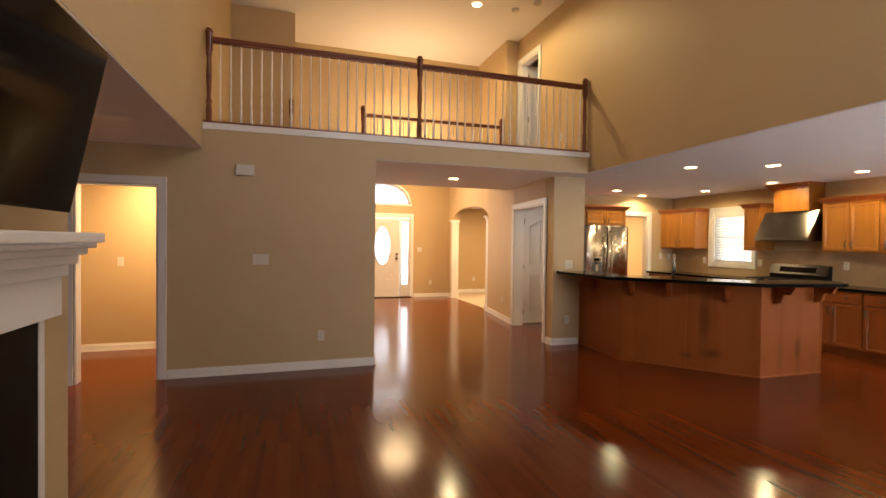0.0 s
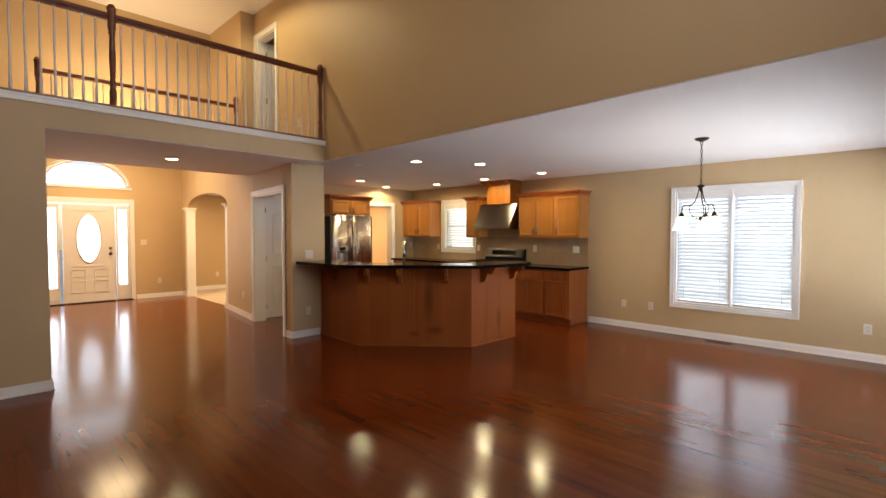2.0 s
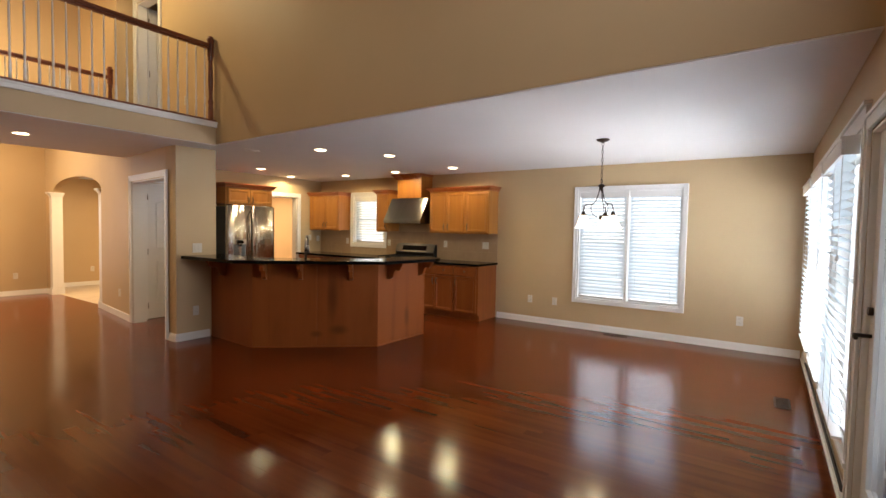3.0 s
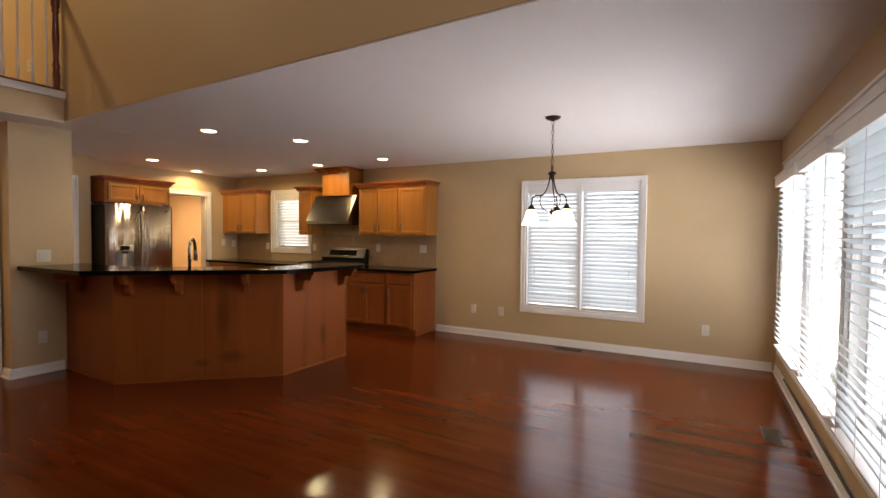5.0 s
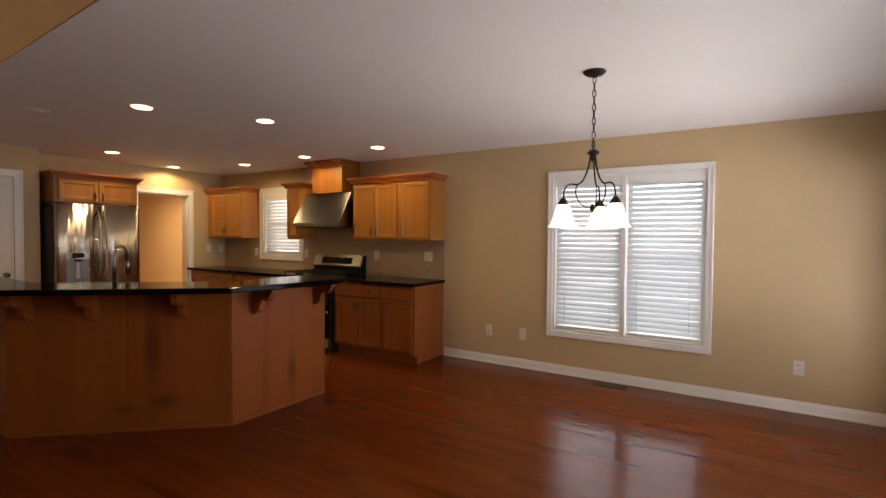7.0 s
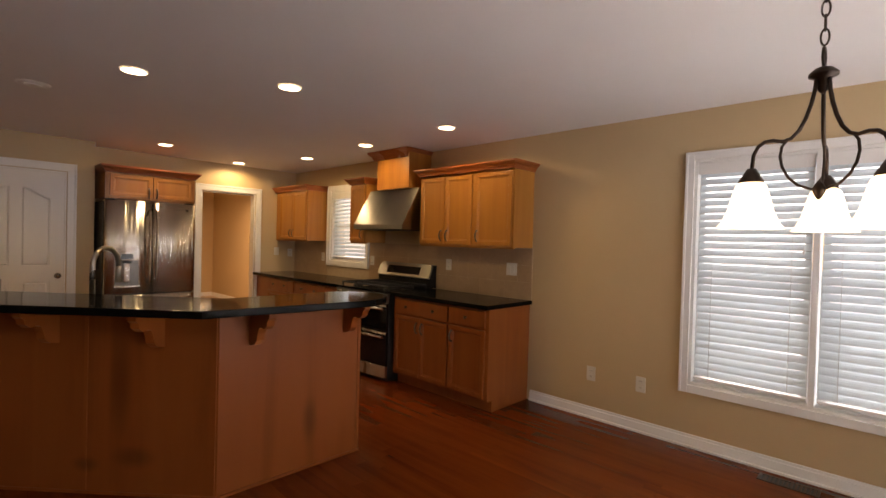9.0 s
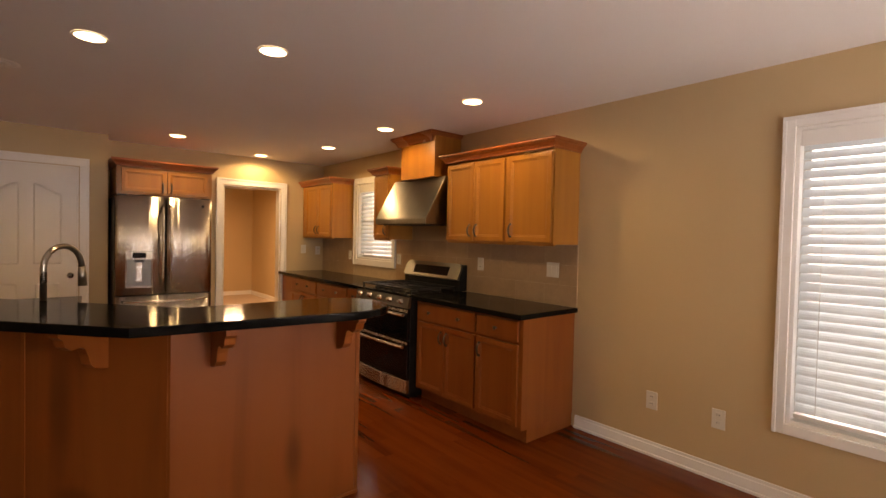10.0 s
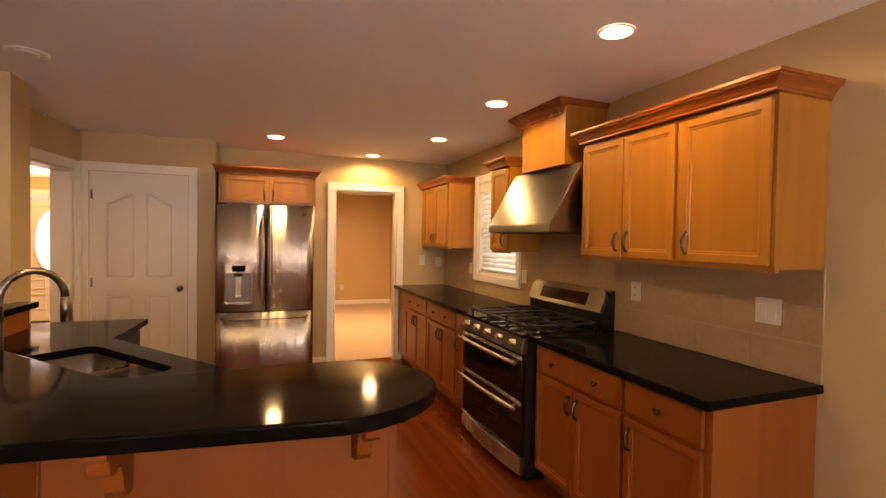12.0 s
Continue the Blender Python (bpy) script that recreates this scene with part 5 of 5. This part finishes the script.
plate(pose(0.18, YF, 0.38), "outlet", "white wall outlet above the baseboard of the tan wall")
plate(pose(-0.47, YF, 1.25), "switch", "white wide switch plate on the tan wall", 0.165, 0.115)
plate(pose(3.68, 6.13, 1.16), "switch", "white switch plate on the pier above the bar", 0.118)
plate(pose(3.66, 6.13, 0.36), "outlet", "white wall outlet low on the pier")
plate(pose(3.05, FY, 1.25), "switch", "white switch plate beside the front door", 0.118)
plate(pose(3.35, FY, 0.38), "outlet", "white wall outlet in the entrance hall")
plate(pose(3.668, 8.36, 0.38, 0, 0, -82.8), "outlet", "white wall outlet beside the passage")
plate(pose(4.9, 13.0, 0.38), "outlet", "white wall outlet in the dining room")
plate(pose(7.0, 13.1, 0.38), "outlet", "white wall outlet in the back room")
plate(pose(-2.27, 7.30, 1.16), "switch", "white switch plate in the hall")
plate(pose(XU, 6.42, 3.06, 0, 0, -90), "outlet", "white wall outlet on the loft wall")
bx = thing("door_chime", pose(-0.63, YF, 2.16), "white rectangular door chime box high on the tan wall", "door chime")
part("cover", boxes((-0.095, -0.045, 0, 0.095, 0, 0.115), bevel=0.006), M_PLATE, bx)


def register(x, y, lx, ly):
    ob = thing("floor_register", pose(x, y, 0.0), "dark bronze slotted floor register", "vent", "floor registers")
    part("frame", boxes((-lx / 2, -ly / 2, 0.001, lx / 2, -ly / 2 + 0.015, 0.006), (-lx / 2, ly / 2 - 0.015, 0.001, lx / 2, ly / 2, 0.006),
                        (-lx / 2, -ly / 2 + 0.015, 0.001, -lx / 2 + 0.015, ly / 2 - 0.015, 0.006), (lx / 2 - 0.015, -ly / 2 + 0.015, 0.001, lx / 2, ly / 2 - 0.015, 0.006)), M_VENT, ob)
    part("backing", boxes((-lx / 2 + 0.015, -ly / 2 + 0.015, 0.0005, lx / 2 - 0.015, ly / 2 - 0.015, 0.002)), M_SLOT, ob)
    n_ = 12
    for i in range(n_):
        if lx > ly:
            x0 = -lx / 2 + 0.02 + (lx - 0.04) * i / n_
            part("bar", boxes((x0, -ly / 2 + 0.015, 0.002, x0 + 0.010, ly / 2 - 0.015, 0.005)), M_VENT, ob)
        else:
            y0 = -ly / 2 + 0.02 + (ly - 0.04) * i / n_
            part("bar", boxes((-lx / 2 + 0.015, y0, 0.002, lx / 2 - 0.015, y0 + 0.010, 0.005)), M_VENT, ob)


register(7.36, 1.87, 0.11, 0.31)
register(5.52, -0.02, 0.31, 0.12)

# dark tube added to draw the gap line above the baseboard
part("cable", tube(bmesh.new(), [(6.78, YS + 0.019, 0.108), (6.0, YS + 0.018, 0.106), (5.2, YS + 0.019, 0.107), (4.4, YS + 0.018, 0.106), (3.75, YS + 0.019, 0.107)], 0.009, 8), M_SLOT, None,
     "thin dark line drawn along the top of the white baseboard", category="cable")

# ---- loft railings ----


def newel(parent, x, y, z0, h):
    prof = [(0.045, 0), (0.045, 0.02), (0.032, 0.03), (0.032, 0.16), (0.024, 0.20), (0.034, 0.24), (0.022, 0.28), (0.030, 0.5), (0.022, h - 0.30), (0.034, h - 0.28), (0.024, h - 0.26),
            (0.036, h - 0.24), (0.036, h - 0.06), (0.044, h - 0.05), (0.044, h - 0.035), (0.024, h - 0.03), (0.034, h - 0.012), (0.020, h), (0.003, h + 0.004)]
    return part("newel_post", lathe(prof, 12, at=(x, y, z0)), M_RAIL, parent, "turned dark wood newel post")


rl = thing("loft_railing", pose(0, 0, 0), "loft railing with a dark wood handrail, turned newels and white balusters", "railing")
Y = YF + 0.045
for x in (XL + 0.05, 1.325, XU - 0.045):
    newel(rl, x, Y, 2.70, 1.02)
for x0, x1 in ((XL + 0.08, 1.29), (1.36, XU - 0.08)):
    bm = boxes((x0, Y - 0.032, 3.585, x1, Y + 0.032, 3.625), (x0, Y - 0.02, 3.56, x1, Y + 0.02, 3.585), bevel=0.006)
    part("handrail", bm, M_RAIL, rl, "dark wood handrail")
part("bottom_rail", boxes((XL, Y - 0.045, 2.70, XU, Y + 0.045, 2.728), bevel=0.005), M_RAIL, rl, "dark wood floor rail")
bm = lathe([(0.013, 0), (0.013, 0.14), (0.008, 0.18), (0.012, 0.24), (0.0075, 0.30), (0.010, 0.45), (0.007, 0.82), (0.007, 0.833)], 8)
me = bpy.data.meshes.new("baluster")
bm.to_mesh(me)
bm.free()
me.materials.append(M_TRIM)
x = XL + 0.16
while x < XU - 0.1:
    if abs(x - 1.325) > 0.05:
        same("baluster", me, rl, (x, Y, 2.728))
    x += 0.104
r2 = thing("stair_railing", pose(0, 0, 0), "low dark wood railing by the loft stairwell", "railing")
for x in (-0.17, 0.95, 3.42):
    newel(r2, x, 7.98, 2.66, 1.02)
part("handrail", boxes((0.98, 7.95, 3.50, 3.40, 8.01, 3.55), bevel=0.006), M_RAIL, r2)
x = 1.08
while x < 3.36:
    same("baluster", me, r2, (x, 7.98, 2.668))
    x += 0.11

# ---- fireplace and television ----
fp = thing("fireplace_mantel", pose(XL, 1.29, 0.01), "white moulded fireplace mantel around a black firebox", "fireplace")
part("shelf", boxes((0, -1.0, 1.445, 0.25, 0.92, 1.48), (0, -0.98, 1.425, 0.225, 0.92, 1.445), (0, -0.96, 1.40, 0.19, 0.94, 1.425), (0, -0.94, 1.365, 0.155, 0.96, 1.40), bevel=0.006), M_TRIM, fp)
part("frieze", boxes((0.0, -0.90, 1.32, 0.115, 0.98, 1.365), (0.0, -0.88, 1.17, 0.085, 1.0, 1.32), bevel=0.004), M_TRIM, fp)
part("surround", boxes((0, -0.80, -0.01, 0.03, 0.95, 1.17)), M_SOOT, fp, "black slate surround")
for y in (-0.84, 0.95):
    part("leg", boxes((0.0, y, 0, 0.035, y + 0.04, 1.17), bevel=0.004), M_TRIM, fp)
part("firebox_glass", boxes((0.03, -0.55, 0.1, 0.036, 0.42, 0.85)), M_BLACK, fp)
tv = thing("television", pose(-0.905, 1.64, 1.56, 0, 11.5, 0), "wall-mounted black flat-screen television tilted down above the mantel", "television")
part("bezel", boxes((-0.06, -0.56, 0, 0, 0.56, 0.60), bevel=0.006), M_SCREEN, tv)
part("screen", boxes((0.0005, -0.535, 0.03, 0.003, 0.535, 0.58)), M_SCREEN, tv, "glossy black screen")
part("mount", boxes((-0.16, -0.15, 0.15, -0.06, 0.15, 0.45)), M_PLASTIC, tv)

# ---- pieces of the backsplash and of the floor ----
tile_me = {}
rnd = random.Random(9)


def tile(y0, y1, z0, z1):
    key = (round(y1 - y0, 3), round(z1 - z0, 3))
    if key not in tile_me:
        b = boxes((-0.002, -key[0] / 2, -key[1] / 2, 0, key[0] / 2, key[1] / 2))
        tile_me[key] = bpy.data.meshes.new("tile")
        b.to_mesh(tile_me[key])
        b.free()
        tile_me[key].materials.append(M_TILE)
    same("tile", tile_me[key], bs, (XR - 0.004, (y0 + y1) / 2, (z0 + z1) / 2))


TW, TH = 0.305, 0.155
for r in range(4):
    z0 = 0.918 + r * (TH + 0.003)
    z1 = min(z0 + TH, 1.393)
    if z1 - z0 < 0.01:
        continue
    y = 3.847 - (0.15 if r % 2 else 0)
    while y < 8.18:
        a, b = max(y, 3.847), min(y + TW, 8.188)
        if z1 > 1.05 and a < 7.27 and b > 6.29:
            if a < 6.28:
                tile(a, 6.288, z0, z1)
            if b > 7.28:
                tile(7.272, b, z0, z1)
        elif b - a > 0.02:
            tile(a, b, z0, z1)
        y += TW + 0.003

PW = 0.083
lengths = (0.75, 1.05, 1.35)
pm = {}
for ln in lengths:
    b = boxes((0.0002, 0.0002, -0.02, PW - 0.0002, ln - 0.0002, 0))
    pm[ln] = bpy.data.meshes.new("plank")
    b.to_mesh(pm[ln])
    b.free()
    pm[ln].materials.append(M_PLANK)
floor = bpy.data.objects["floor"]
rnd = random.Random(11)
verts, faces, near = [], [], 0
x = -3.30
while x < XR - 0.001:
    xa, xb = x, min(x + PW, XR)
    y, end = YS - rnd.uniform(0, 1.0), (FY + 0.15 if -0.45 < x < 3.98 else YB + 0.1)
    while y < end:
        ln = rnd.choice(lengths)
        y0, y1 = max(y, YS), min(y + ln, end)
        if 1.2 < x < 6.9 and y > 0.45 and y + ln < 4.2 and near < 300 and xb - xa > 0.08:
            same("plank", pm[ln], floor, (xa, y, 0))
            near += 1
        elif y1 - y0 > 0.01:
            k = len(verts)
            g = 0.0002
            for zz in (-0.02, 0):
                verts += [(xa + g, y0 + g, zz), (xb - g, y0 + g, zz), (xb - g, y1 - g, zz), (xa + g, y1 - g, zz)]
            faces += [(k + 4, k + 5, k + 6, k + 7), (k, k + 1, k + 5, k + 4), (k + 1, k + 2, k + 6, k + 5), (k + 2, k + 3, k + 7, k + 6), (k + 3, k, k + 4, k + 7)]
        y += ln
    x += PW
me = bpy.data.meshes.new("planks")
me.from_pydata(verts, [], faces)
me.materials.append(M_PLANK)
pk = new("planks", me)
pk.parent = floor
tagged(pk, "glossy red-brown hardwood planks", kind="stuff")
